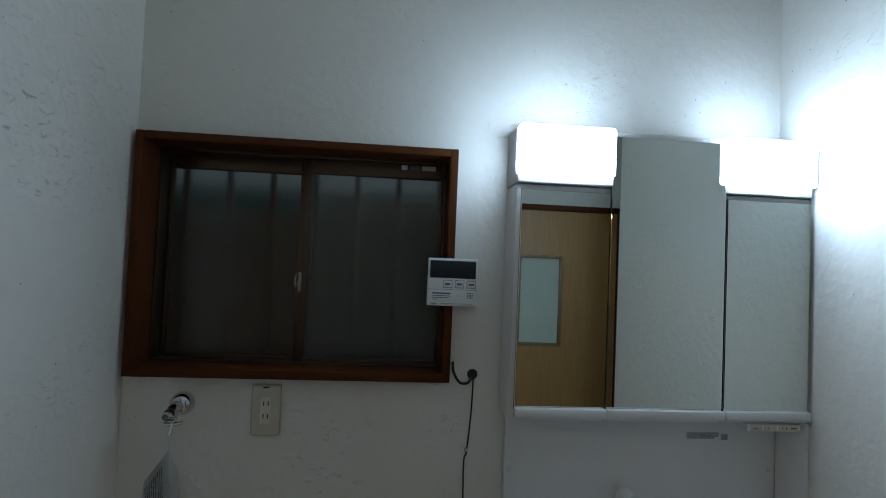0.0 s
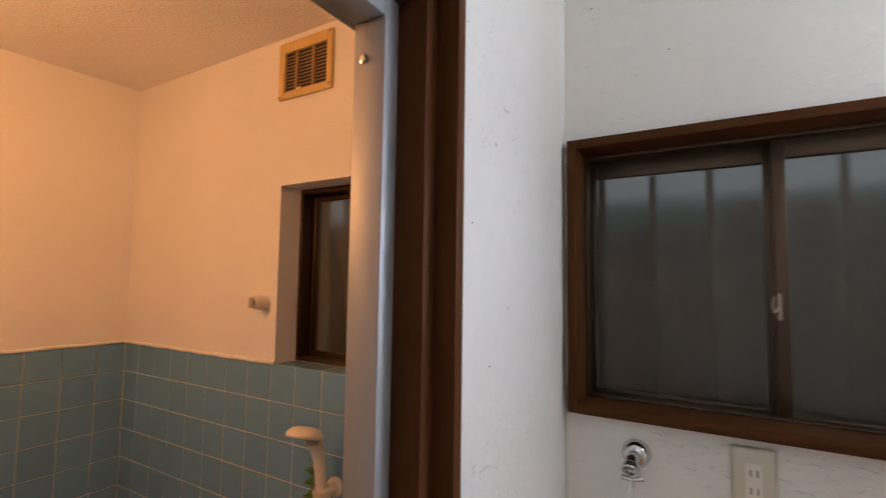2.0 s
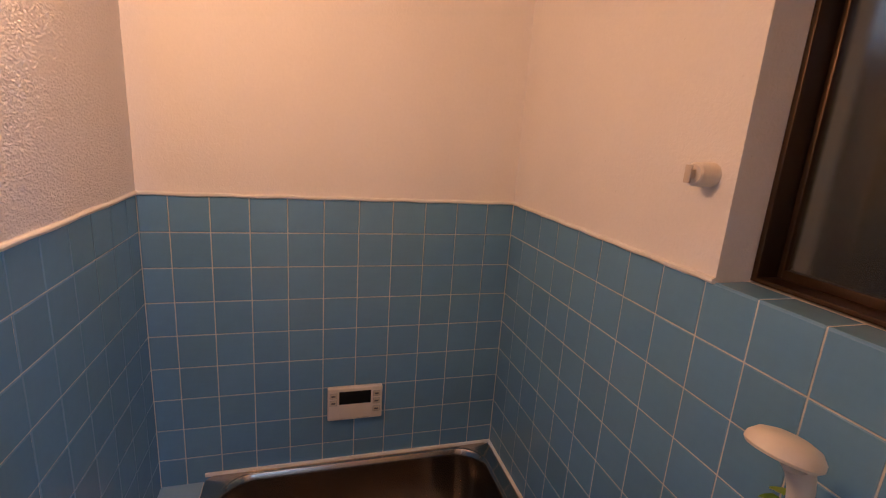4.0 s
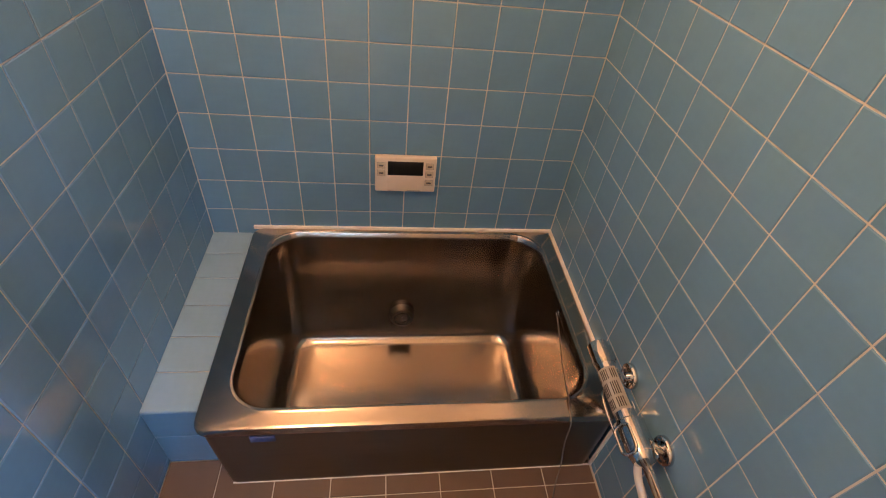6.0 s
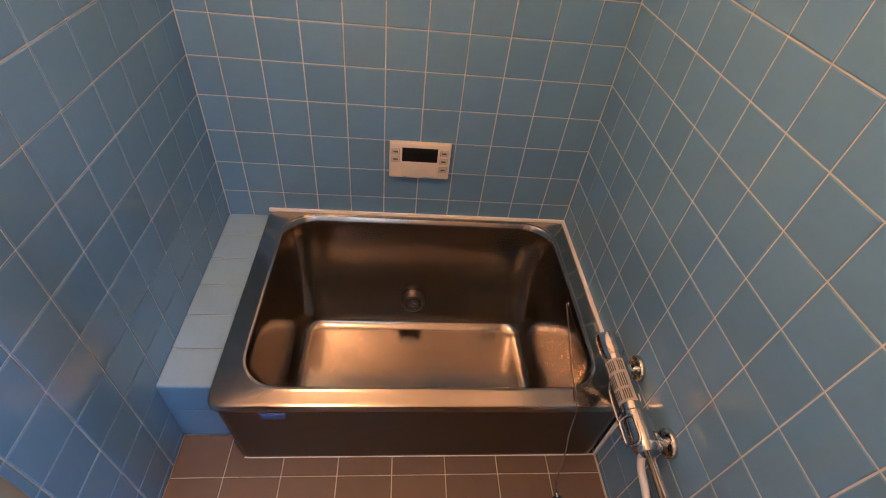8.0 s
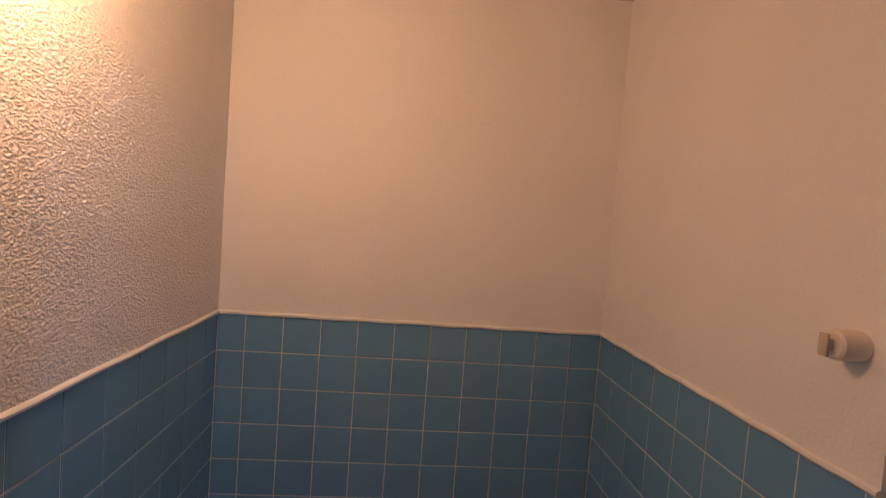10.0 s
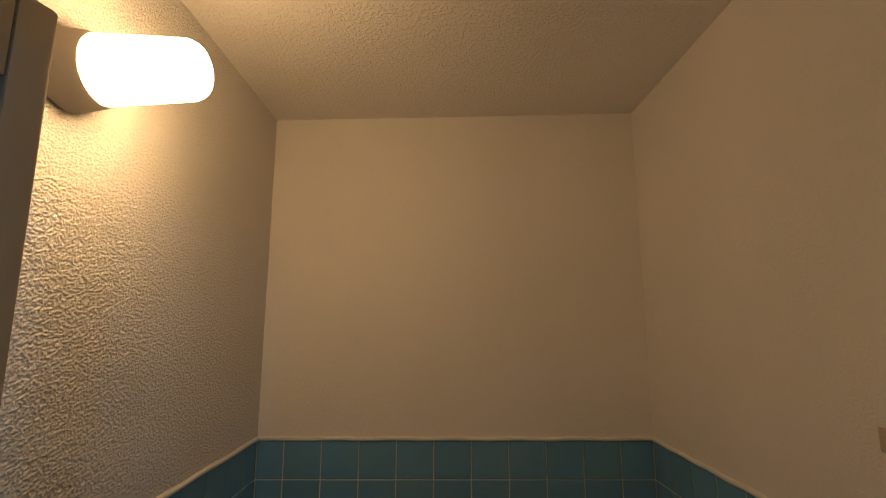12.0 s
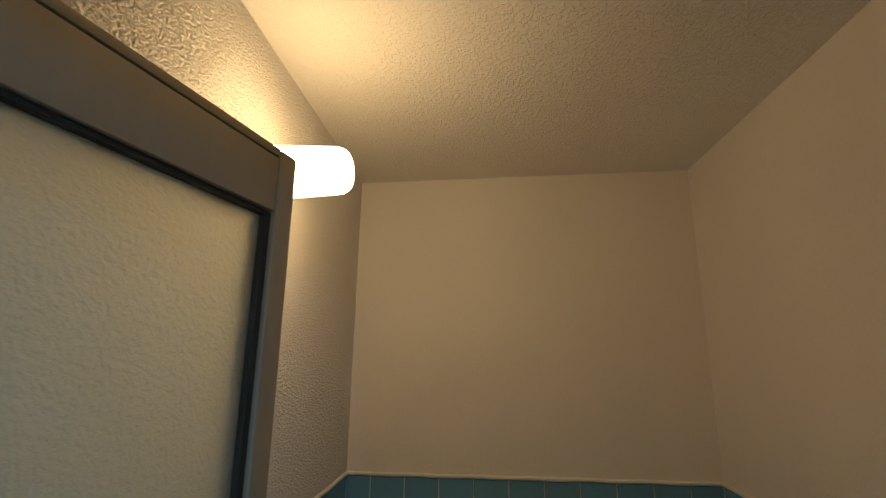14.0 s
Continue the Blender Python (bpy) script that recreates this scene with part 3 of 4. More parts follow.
# ---- bath controller ----
ctl = thing("bath_controller", (0.011, -0.536, 0.485), "cream bath heater controller with dark display on tiles", "controller")
part("casing", boxes((0.0005, 0.020, -0.631, -0.441, 0.422, 0.548), bevel=0.005, seg=3), M["cream"], ctl)
part("display", boxes((0.0202, 0.0212, -0.592, -0.482, 0.485, 0.534), bevel=0.0004), M["black"], ctl, "dark blank display")
part("flap", boxes((0.0202, 0.0216, -0.592, -0.482, 0.426, 0.481), bevel=0.0005), M["cream"], ctl, "cream flap cover")
for by, bz in ((-0.612, 0.519), (-0.612, 0.492), (-0.462, 0.519), (-0.462, 0.490), (-0.462, 0.459)):
    part("outline", boxes((0.0199, 0.0206, by - 0.0125, by + 0.0125, bz - 0.011, bz + 0.011)), M["pale_ink"], ctl)
    btn = part("button", boxes((0.0200, 0.0222, by - 0.011, by + 0.011, bz - 0.0095, bz + 0.0095), bevel=0.0008), M["ivory"], ctl)
    part("print", boxes((0.0222, 0.0225, by - 0.007, by + 0.007, bz - 0.003, bz + 0.003)), M["ink"], btn)
part("print", boxes((0.0216, 0.0219, -0.530, -0.488, 0.4275, 0.4295)), M["pale_ink"], ctl)
part("print", boxes((0.0216, 0.0219, -0.590, -0.575, 0.4275, 0.4295)), M["pale_ink"], ctl)

# ---- wall lamp over the door leaf ----
lamp = thing("wall_lamp", (0.832, BATH_Y0, 1.895), "lit frosted cylinder wall lamp on a beige round base", "wall lamp")
bm = bmesh.new()
lathe(bm, (0.832, BATH_Y0 + 0.001, 1.895), (0, 1, 0.01), [(0, 0.058), (0.014, 0.058), (0.040, 0.0545), (0.052, 0.0505)], 36)
part("base", bm, M["cream"], lamp, "beige plastic base")
bm = bmesh.new()
prof = [(0.050, 0.048), (0.056, 0.0495), (0.11, 0.047), (0.172, 0.0435)]
for k in range(1, 7):
    a = radians(15 * k)
    prof.append((0.172 + 0.026 * math.sin(a), 0.0435 - 0.020 * (1 - math.cos(a))))
lathe(bm, (0.832, BATH_Y0 + 0.001, 1.895), (0, 1, 0.01), prof, 36)
part("shade", bm, M["bath_glow"], lamp, "glowing frosted glass globe")

# ---- robe hook by the window ----
hook = thing("towel_hook", (0.824, 0, 1.39), "cream plastic round clip hook on the wall", "hook")
bm = bmesh.new()
lathe(bm, (0.824, -0.0005, 1.390), (0, -1, 0), [(0, 0.0215), (0.004, 0.022), (0.038, 0.021), (0.042, 0.018)], 28)
part("knob", bm, M["cream"], hook)
part("clip", boxes((0.818, 0.833, -0.056, -0.052, 1.374, 1.406), (0.821, 0.829, -0.0515, -0.040, 1.382, 1.398), bevel=0.0015), M["clip"], hook, "brownish plastic clip")

# ---- vent high on the window wall ----
vent = thing("wall_vent", (0.972, 0, 2.022), "yellowed plastic wall vent with shaded slats", "vent")
vx0, vx1, vz0, vz1 = 0.859, 1.085, 2.022, 2.204
part("frame", boxes((vx0, vx0 + 0.026, -0.012, -0.0005, vz0, vz1), (vx1 - 0.020, vx1, -0.012, -0.0005, vz0, vz1), (vx0 + 0.026, vx1 - 0.020, -0.012, -0.0005, vz1 - 0.034, vz1),
                    (vx0 + 0.026, vx1 - 0.020, -0.012, -0.0005, vz0, vz0 + 0.022), bevel=0.003), M["yellowed"], vent)
# black sheet standing in for the shade behind the slats
part("backing", boxes((vx0 + 0.02, vx1 - 0.015, -0.0025, -0.0005, vz0 + 0.015, vz1 - 0.02)), M["rubber"], vent)
for mx in (0.934, 1.006):
    part("mullion", boxes((mx - 0.006, mx + 0.006, -0.008, -0.0026, vz0 + 0.022, vz1 - 0.034)), M["vent_slat"], vent)
for k in range(11):
    z = vz0 + 0.0255 + k * 0.0109
    for sx0, sx1 in ((vx0 + 0.027, 0.927), (0.941, 0.999), (1.013, vx1 - 0.021)):
        bm = boxes((sx0, sx1, -0.0070, -0.0030, z, z + 0.0034))
        for v in bm.verts:
            v.co.z -= 0.0022 if v.co.y < -0.005 else 0.0
        part("slat", bm, M["vent_slat"], vent)
for sx, sz in ((vx0 + 0.008, vz0 + 0.008), (vx1 - 0.008, vz0 + 0.014), (vx1 - 0.008, vz1 - 0.010)):
    bm = bmesh.new()
    lathe(bm, (sx, -0.0121, sz), (0, -1, 0), [(0, 0.003), (0.001, 0.0025)], 10)
    part("screw", bm, M["rubber"], vent)
part("tab", boxes((0.945, 0.965, -0.016, -0.0121, vz0 + 0.014, vz0 + 0.026), bevel=0.002), M["yellowed"], vent)

# ---- shower mixer on the window wall ----
mixer = thing("shower_mixer", (0.76, 0, 0.355), "chrome thermostatic shower mixer with printed label", "mixer tap")
MY, MZ = -0.060, 0.360
bm = bmesh.new()
lathe(bm, (0.612, MY, MZ), (1, 0, 0), [(0, 0.020), (0.004, 0.0240), (0.235, 0.0240), (0.245, 0.021)], 28)
part("body", bm, M["chrome"], mixer)
bm = bmesh.new()
lathe(bm, (0.580, MY, MZ), (1, 0, 0), [(0, 0.020), (0.005, 0.026), (0.055, 0.0275), (0.066, 0.025)], 28)
box(bm, 0.590, 0.635, MY + 0.018, MY + 0.030, MZ - 0.006, MZ + 0.012, bevel=0.003)
part("temperature_handle", bm, M["chrome"], mixer, "chrome temperature handle")
bm = bmesh.new()
n = 14
ring = [(MY - 0.0248 * math.cos(radians(-75 + 185 * k / n)), MZ + 0.0248 * math.sin(radians(-75 + 185 * k / n))) for k in range(n + 1)]
va = [bm.verts.new((0.662, y, z)) for y, z in ring]
vb = [bm.verts.new((0.772, y, z)) for y, z in ring]
for k in range(n):
    bm.faces.new((va[k], va[k + 1], vb[k + 1], vb[k]))
bmesh.ops.solidify(bm, geom=bm.faces, thickness=0.0006)
sticker = part("label", bm, M["paper"], mixer, "white paper label with small print")
for k in range(15):
    for u0, u1 in ((0.668, 0.694), (0.702, 0.735), (0.742, 0.766)):
        if (k * 7 + int(u0 * 1000)) % 5 == 0:
            continue
        a = radians(-60 + 11 * k)
        y, z = MY - 0.0256 * math.cos(a), MZ + 0.0256 * math.sin(a)
        bm = boxes((u0, u1 - 0.006 * ((k * 3) % 3), -0.0003, 0.0003, -0.0012, 0.0012))
        bmesh.ops.transform(bm, matrix=Matrix.Translation((0, y, z)) @ Matrix.Rotation(-a, 4, "X"), verts=bm.verts)
        part("print", bm, M["ink"], sticker)
for ex, ez, bx_ in ((0.672, 0.353, 0.680), (0.859, 0.357, 0.838)):
    bm = bmesh.new()
    lathe(bm, (ex, -0.0005, ez), (0, -1, 0), [(0, 0.032), (0.008, 0.032), (0.011, 0.030), (0.0115, 0.025), (0.009, 0.021), (0.010, 0.012)], 32)
    part("escutcheon", bm, M["chrome"], mixer, "round chrome wall flange")
    bm = bmesh.new()
    tube(bm, [Vector((ex, -0.008, ez)), Vector((ex + (bx_ - ex) * 0.4, -0.026, ez)), Vector((bx_, MY + 0.012, MZ))], 0.0105, 16)
    part("arm", bm, M["chrome"], mixer)
    bm = bmesh.new()
    lathe(bm, Vector((ex, -0.017, ez)).lerp(Vector((bx_, MY + 0.012, MZ)), 0.35), (bx_ - ex, MY + 0.029, 0), [(0, 0.0155), (0.002, 0.0165), (0.011, 0.0165), (0.013, 0.0155)], 6)
    part("union_nut", bm, M["chrome"], mixer, "hexagonal chrome nut")
bm = bmesh.new()
box(bm, 0.742, 0.764, -0.048, -0.030, MZ - 0.022, MZ + 0.004, bevel=0.004)
part("diverter_knob", bm, M["white"], mixer, "small white plastic knob")
# lever with an open loop
bm = bmesh.new()
lathe(bm, (0.790, MY, MZ), (1, 0, 0), [(0, 0.0250), (0.004, 0.0280), (0.075, 0.0280), (0.092, 0.022)], 28)
part("flow_handle", bm, M["chrome"], mixer, "chrome flow handle")
bm = boxes((0.782, 0.876, MY - 0.006, MY + 0.040, MZ - 0.030, MZ + 0.006), bevel=0.007, seg=3)
part("valve_block", bm, M["chrome"], mixer, "cast chrome valve block")
for kx in (0.792, 0.806):
    bm = bmesh.new()
    lathe(bm, (kx, MY + 0.018, MZ + 0.004), (0, 0, 1), [(0, 0.0035), (0.007, 0.0035), (0.009, 0.002)], 10)
    part("stud", bm, M["chrome"], mixer)
bm = bmesh.new()
loop = [p for p in rrect(0.806, 0.868, -0.018, 0.018, 0, 0.013, 5)]
ctr = [Vector((p.x, MY - 0.030 + p.y * 0.55, MZ + 0.014 + p.y * 0.9)) for p in loop]
m_ = len(ctr)
rings = []
for i, p in enumerate(ctr):
    d = (ctr[(i + 1) % m_] - ctr[i - 1]).normalized()
    rings.append(ring_pts(p, d, 0.0034, 8))
# a closed loop: join the last ring to the first
rv = [[bm.verts.new(q) for q in sorted(r, key=lambda q: 0)] for r in rings]
for i in range(m_):
    a, c = rv[i], rv[(i + 1) % m_]
    off = min(range(8), key=lambda o: sum((a[k].co - c[(k + o) % 8].co).length for k in range(8)))
    for k in range(8):
        bm.faces.new((a[k], a[(k + 1) % 8], c[(k + 1 + off) % 8], c[(k + off) % 8]))
part("lever_loop", bm, M["chrome"], mixer, "chrome lever loop")
bm = bmesh.new()
tube(bm, spline([(0.70, MY - 0.016, MZ - 0.016), (0.722, MY - 0.031, MZ - 0.012), (0.79, MY - 0.034, MZ - 0.014), (0.83, MY - 0.028, MZ - 0.018)], 6), 0.0032, 8)
part("rod", bm, M["chrome"], mixer)
bm = boxes((-0.012, 0.012, -0.006, 0.006, 0.0, 0.25), bevel=0.003)
bmesh.ops.transform(bm, matrix=look((0.868, MY + 0.016, MZ - 0.026), (1.07, -0.026, 0.305)) @ pose(0, 0, 0, 180, 0, 90), verts=bm.verts)
part("spout", bm, M["chrome"], mixer, "flat metal spout turned aside")
bm = bmesh.new()
tube(bm, spline([(0.868, MY, MZ - 0.020), (0.895, MY - 0.002, MZ - 0.045), (0.960, -0.058, 0.275), (1.030, -0.062, 0.150), (1.075, -0.075, 0.02), (1.105, -0.085, -0.012), (1.140, -0.075, 0.03),
                 (1.160, -0.058, 0.20), (1.160, -0.048, 0.45), (1.148, -0.045, 0.70), (1.137, -0.045, 0.835)], 8), 0.0085, 12)
part("hose", bm, M["white"], mixer, "white flexible shower hose")

# ---- shower head in its wall holder ----
shower = thing("hand_shower", (1.135, -0.035, 0.90), "cream hand shower resting in a wall holder", "shower")
bm = bmesh.new()
lathe(bm, (1.142, -0.0005, 0.905), (0, -1, 0.15), [(0, 0.026), (0.008, 0.026), (0.014, 0.017), (0.040, 0.016)], 24)
lathe(bm, (1.137, -0.046, 0.878), (0, -0.12, 1), [(0, 0.019), (0.004, 0.022), (0.036, 0.023), (0.040, 0.020)], 24)
part("holder", bm, M["cream"], shower, "cream plastic wall holder")
bm = bmesh.new()
pts = spline([(1.137, -0.043, 0.835), (1.137, -0.050, 0.90), (1.136, -0.060, 0.985), (1.137, -0.073, 1.025), (1.139, -0.090, 1.050)], 6)
tube(bm, pts, [0.0115 + 0.0085 * (k / len(pts)) for k in range(len(pts))], 16)
part("grip", bm, M["cream"], shower)
bm = bmesh.new()
hd = Vector((0.05, -0.36, -0.93)).normalized()
prof = [(-0.020, 0.010), (-0.019, 0.020), (-0.014, 0.034), (-0.004, 0.042), (0.004, 0.043), (0.008, 0.040)]
lathe(bm, (1.138, -0.116, 1.070), hd, prof, 32)
for v in bm.verts:
    v.co.y = -0.116 + (v.co.y + 0.116) * 1.18
part("head", bm, M["cream"], shower, "cream rounded shower head")
bm = bmesh.new()
lathe(bm, (1.138, -0.116, 1.070), hd, [(0.0085, 0.036), (0.0095, 0.034)], 32)
part("spray_plate", bm, M["pale_ink"], shower, "grey spray plate")
bm = bmesh.new()
lathe(bm, (1.137, -0.047, 0.905), (0, -0.12, 1), [(0, 0.0165), (0.006, 0.0165)], 20)
part("collar", bm, M["rubber"], shower, "dark collar ring")

# ---- green plastic sprig below the holder ----
sprig = thing("artificial_sprig", (1.11, -0.05, 0.86), "green artificial grape sprig hanging from the shower holder", "ornament")
rs = random.Random(5)
bm = bmesh.new()
tube(bm, spline([(1.128, -0.062, 0.965), (1.122, -0.072, 0.92), (1.122, -0.065, 0.86), (1.130, -0.052, 0.79)], 6), 0.002, 6)
part("stem", bm, M["leaf"], sprig)
for k in range(9):
    z = 0.972 - 0.0095 * k
    ang = 2.6 + k * 1.9
    c = Vector((1.120 + 0.004 * math.cos(ang), -0.064 + 0.006 * math.sin(ang), z))
    d = Vector((-0.75 + 0.35 * math.cos(ang), -0.05 + 0.4 * math.sin(ang), -0.25 + 0.7 * rs.random())).normalized()
    s = d.cross(Vector((0, 0, 1))).normalized()
    up = s.cross(d)
    bm = bmesh.new()
    rows = []
    for i in range(7):
        u = i / 6
        w = 0.0105 * math.sin(math.pi * (0.12 + 0.86 * u)) * (1 + 0.25 * (i % 2))
        p = c + d * 0.022 * u - up * 0.012 * u * u
        rows.append([bm.verts.new(p - s * w + up * 0.004), bm.verts.new(p), bm.verts.new(p + s * w + up * 0.004)])
    for a, b in zip(rows, rows[1:]):
        bm.faces.new((a[0], a[1], b[1], b[0]))
        bm.faces.new((a[1], a[2], b[2], b[1]))
    bmesh.ops.solidify(bm, geom=bm.faces, thickness=0.0008)
    part("leaf", bm, M["leaf" if k % 3 else "berry"], sprig)
for k in range(12):
    bm = bmesh.new()
    bmesh.ops.create_icosphere(bm, subdivisions=2, radius=0.0075 + 0.0015 * rs.random(),
                               matrix=Matrix.Translation((1.140 + rs.uniform(-0.010, 0.010), -0.044 + rs.uniform(-0.014, 0.014), 0.845 - 0.0058 * k)))
    part("berry", bm, M["berry"], sprig)

# ---- plug and chain ----
plug = thing("bath_plug", (0.848, -0.148, BATH_FLOOR), "black rubber bath plug on a bead chain over the rim", "bath plug")
run = spline([(0.378, -0.073, 0.224), (0.459, -0.082, 0.208), (0.526, -0.095, 0.206), (0.640, -0.127, 0.2475), (0.668, -0.132, 0.2560), (0.700, -0.138, 0.2560), (0.7275, -0.138, 0.232),
              (0.733, -0.130, 0.14), (0.745, -0.116, 0.04), (0.770, -0.122, -0.022), (0.805, -0.138, -0.0265), (0.832, -0.148, -0.020)], 16)
bm = bmesh.new()
for p in run:
    bmesh.ops.create_icosphere(bm, subdivisions=1, radius=0.0023, matrix=Matrix.Translation(p))
tube(bm, run, 0.0007, 5)
part("chain", bm, M["steel_dark"], plug, "fine steel bead chain")
bm = bmesh.new()
lathe(bm, (0.848, -0.148, BATH_FLOOR + 0.0005), (0.15, 0.1, 1), [(0, 0.013), (0.010, 0.016), (0.018, 0.0165), (0.022, 0.012), (0.026, 0.004)], 24)
part("stopper", bm, M["rubber"], plug)
bm = bmesh.new()
lathe(bm, (0.842, -0.149, BATH_FLOOR + 0.026), (-0.8, -0.1, 0.3), [(0, 0.004), (0.010, 0.005), (0.014, 0.002)], 12)
part("ferrule", bm, M["chrome"], plug)
bm = bmesh.new()
tube(bm, [Vector((0.374 + 0.009 * math.cos(a), -0.0725, 0.234 + 0.009 * math.sin(a))) for a in [2 * math.pi * k / 16 for k in range(17)]], 0.0016, 6)
part("ring", bm, M["chrome"], plug)

# ---- washstand: mirror cabinet with lamps ----
CY = -0.035
cab = thing("mirror_cabinet", (3.068, 0.08, 1.12), "white three-door mirror cabinet hung on the plaster wall", "mirror cabinet")
for ux0, ux1, uz in ((2.684, 2.9175, 1.686), (2.918, 3.2175, 1.828), (3.218, 3.452, 1.686)):
    part("body", boxes((ux0, ux1, CY + 0.004, WY1 - 0.001, 1.118, uz), bevel=0.002), M["white_board"], cab)
for x0, x1, zt in ((2.695, 2.917, 1.672), (2.920, 3.216, 1.814), (3.221, 3.444, 1.674)):
    d = part("door", boxes((x0, x1, CY - 0.001, CY + 0.003, 1.130, zt + 0.001)), M["black"], cab, "mirrored cabinet door")
    part("mirror", boxes((x0, x1, CY - 0.006, CY - 0.0012, 1.152, zt), bevel=0.0008, seg=1), M["mirror"], d, "clear mirror")
    part("handle", boxes((x0 - 0.001, x1, CY - 0.020, CY - 0.0012, 1.130, 1.1515), bevel=0.004), M["white"], d, "white plastic grip along the bottom edge")
sw = part("switch_panel", boxes((3.285, 3.428, CY - 0.004, CY + 0.03, 1.100, 1.1175), bevel=0.002), M["white"], cab, "white socket and switch strip")
for x0, x1 in ((3.291, 3.324), (3.330, 3.362), (3.371, 3.422)):
    s = part("plate", boxes((x0, x1, CY - 0.0065, CY - 0.0042, 1.1025, 1.1155), bevel=0.0006), M["ivory"], sw)
for x0, x1, z0, z1 in ((3.299, 3.313, 1.1085, 1.1105), (3.340, 3.342, 1.106, 1.112), (3.377, 3.379, 1.106, 1.112), (3.387, 3.389, 1.106, 1.112), (3.399, 3.416, 1.108, 1.1105)):
    part("slot", boxes((x0, x1, CY - 0.0070, CY - 0.0066, z0, z1)), M["rubber"], sw)
for lx0, lx1 in ((2.682, 2.923), (3.209, 3.448)):
    lm = thing("cabinet_lamp", ((lx0 + lx1) / 2, WY1, 1.69), "lit white box lamp on the mirror cabinet", "lamp", "washstand lamps")
    part("diffuser", boxes((lx0, lx1 - 0.004, CY - 0.028, CY + 0.016, 1.7125, 1.828), bevel=0.008, seg=3), M["wash_glow"], lm, "glowing white diffuser")
    part("end_cap", boxes((lx1 - 0.0036, lx1 - 0.001, CY - 0.020, CY + 0.016, 1.7125, 1.822), bevel=0.0008), M["white"], lm, "white plastic end cap")
    part("housing", boxes((lx0 + 0.002, lx1 - 0.002, CY + 0.0165, WY1 - 0.001, 1.690, 1.829), bevel=0.002), M["white"], lm, "white plastic housing")
    part("base_plate", boxes((lx0 + 0.002, lx1 - 0.002, CY - 0.008, CY + 0.016, 1.689, 1.712), bevel=0.003), M["white"], lm, "white plastic base plate")

# washstand below
stand = thing("washstand", (3.068, -0.15, 0), "white washstand with basin below the mirror cabinet", "washstand")
part("splashback", boxes((2.699, 3.442, 0.056, WY1 - 0.001, 0.78, 1.117), bevel=0.002), M["white_board"], stand, "plain white splashback")
part("side_panel", boxes((3.444, 3.455, CY, WY1 - 0.001, 0.78, 1.117), bevel=0.001), M["white_board"], stand)
part("cabinet", boxes((2.701, 3.452, -0.38, WY1 - 0.002, 0.0, 0.62), bevel=0.003), M["white_board"], stand)
part("basin", boxes((2.697, 3.453, -0.44, -0.36, 0.64, 0.80), (2.697, 2.752, -0.36, 0.055, 0.64, 0.80), (3.395, 3.453, -0.36, 0.055, 0.64, 0.80), (2.752, 3.395, -0.04, 0.055, 0.64, 0.80),
                    (2.711, 3.446, -0.43, 0.05, 0.622, 0.645), bevel=0.010, seg=3), M["white"], stand, "white basin")
bm = bmesh.new()
lathe(bm, (2.992, 0.005, 0.80), (0, 0, 1), [(0, 0.028), (0.01, 0.028), (0.02, 0.022), (0.10, 0.022), (0.115, 0.020)], 24)
tube(bm, spline([(2.992, 0.0, 0.86), (2.989, -0.06, 0.882), (2.987, -0.12, 0.875)], 6), 0.013, 14)
lathe(bm, (2.989, -0.012, 0.922), (0, -0.35, 1), [(0, 0.022), (0.012, 0.024), (0.020, 0.016)], 24)
part("faucet", bm, M["white"], stand, "white single-lever faucet")
for sx in (2.711, 3.426):
    bm = bmesh.new()
    lathe(bm, (sx, 0.0555, 0.965), (0, -1, 0), [(0, 0.006), (0.002, 0.005)], 14)
    part("screw_cap", bm, M["white"], stand)
torn = tagged(solid("torn_sticker", boxes((3.189, 3.267, 0.0546, 0.0556, 1.047, 1.064), (3.267, 3.279, 0.0546, 0.0556, 1.052, 1.064), (3.285, 3.304, 0.0546, 0.0556, 1.044, 1.060)), M["pale_ink"]),
              "torn remains of a grey sticker on the splashback", "sticker")
rs = random.Random(9)
for k in range(22):
    x, z = 3.192 + 0.0033 * k, 1.0505 + 0.011 * rs.random()
    part("print", boxes((x, x + 0.002 + 0.003 * rs.random(), 0.0542, 0.0545, z, z + 0.0018)), M["ink"], torn)

# ---- water heater remote ----
rem = thing("heater_remote", (2.5450, 0.08, 1.438), "white water heater remote with dark display on the wall", "remote control")
RX0, RX1, RZ0, RZ1, RY = 2.4820, 2.6080, 1.378, 1.498, 0.036
part("casing", boxes((RX0, RX1, RY, 0.0545, RZ0, RZ1), bevel=0.003, seg=3), M["white"], rem)
part("spacer", boxes((2.5520, RX1 - 0.004, 0.0546, WY1 - 0.0005, RZ0 + 0.006, RZ1 - 0.006)), M["white"], rem)
part("display", boxes((RX0 + 0.005, RX1 - 0.005, RY - 0.0008, RY - 0.0002, RZ1 - 0.050, RZ1 - 0.006), bevel=0.0002), M["black"], rem, "dark blank display")
part("flap", boxes((RX0 + 0.003, RX1 - 0.003, RY - 0.0012, RY - 0.0002, RZ0 + 0.003, RZ1 - 0.079), bevel=0.0004), M["white"], rem, "white flap")
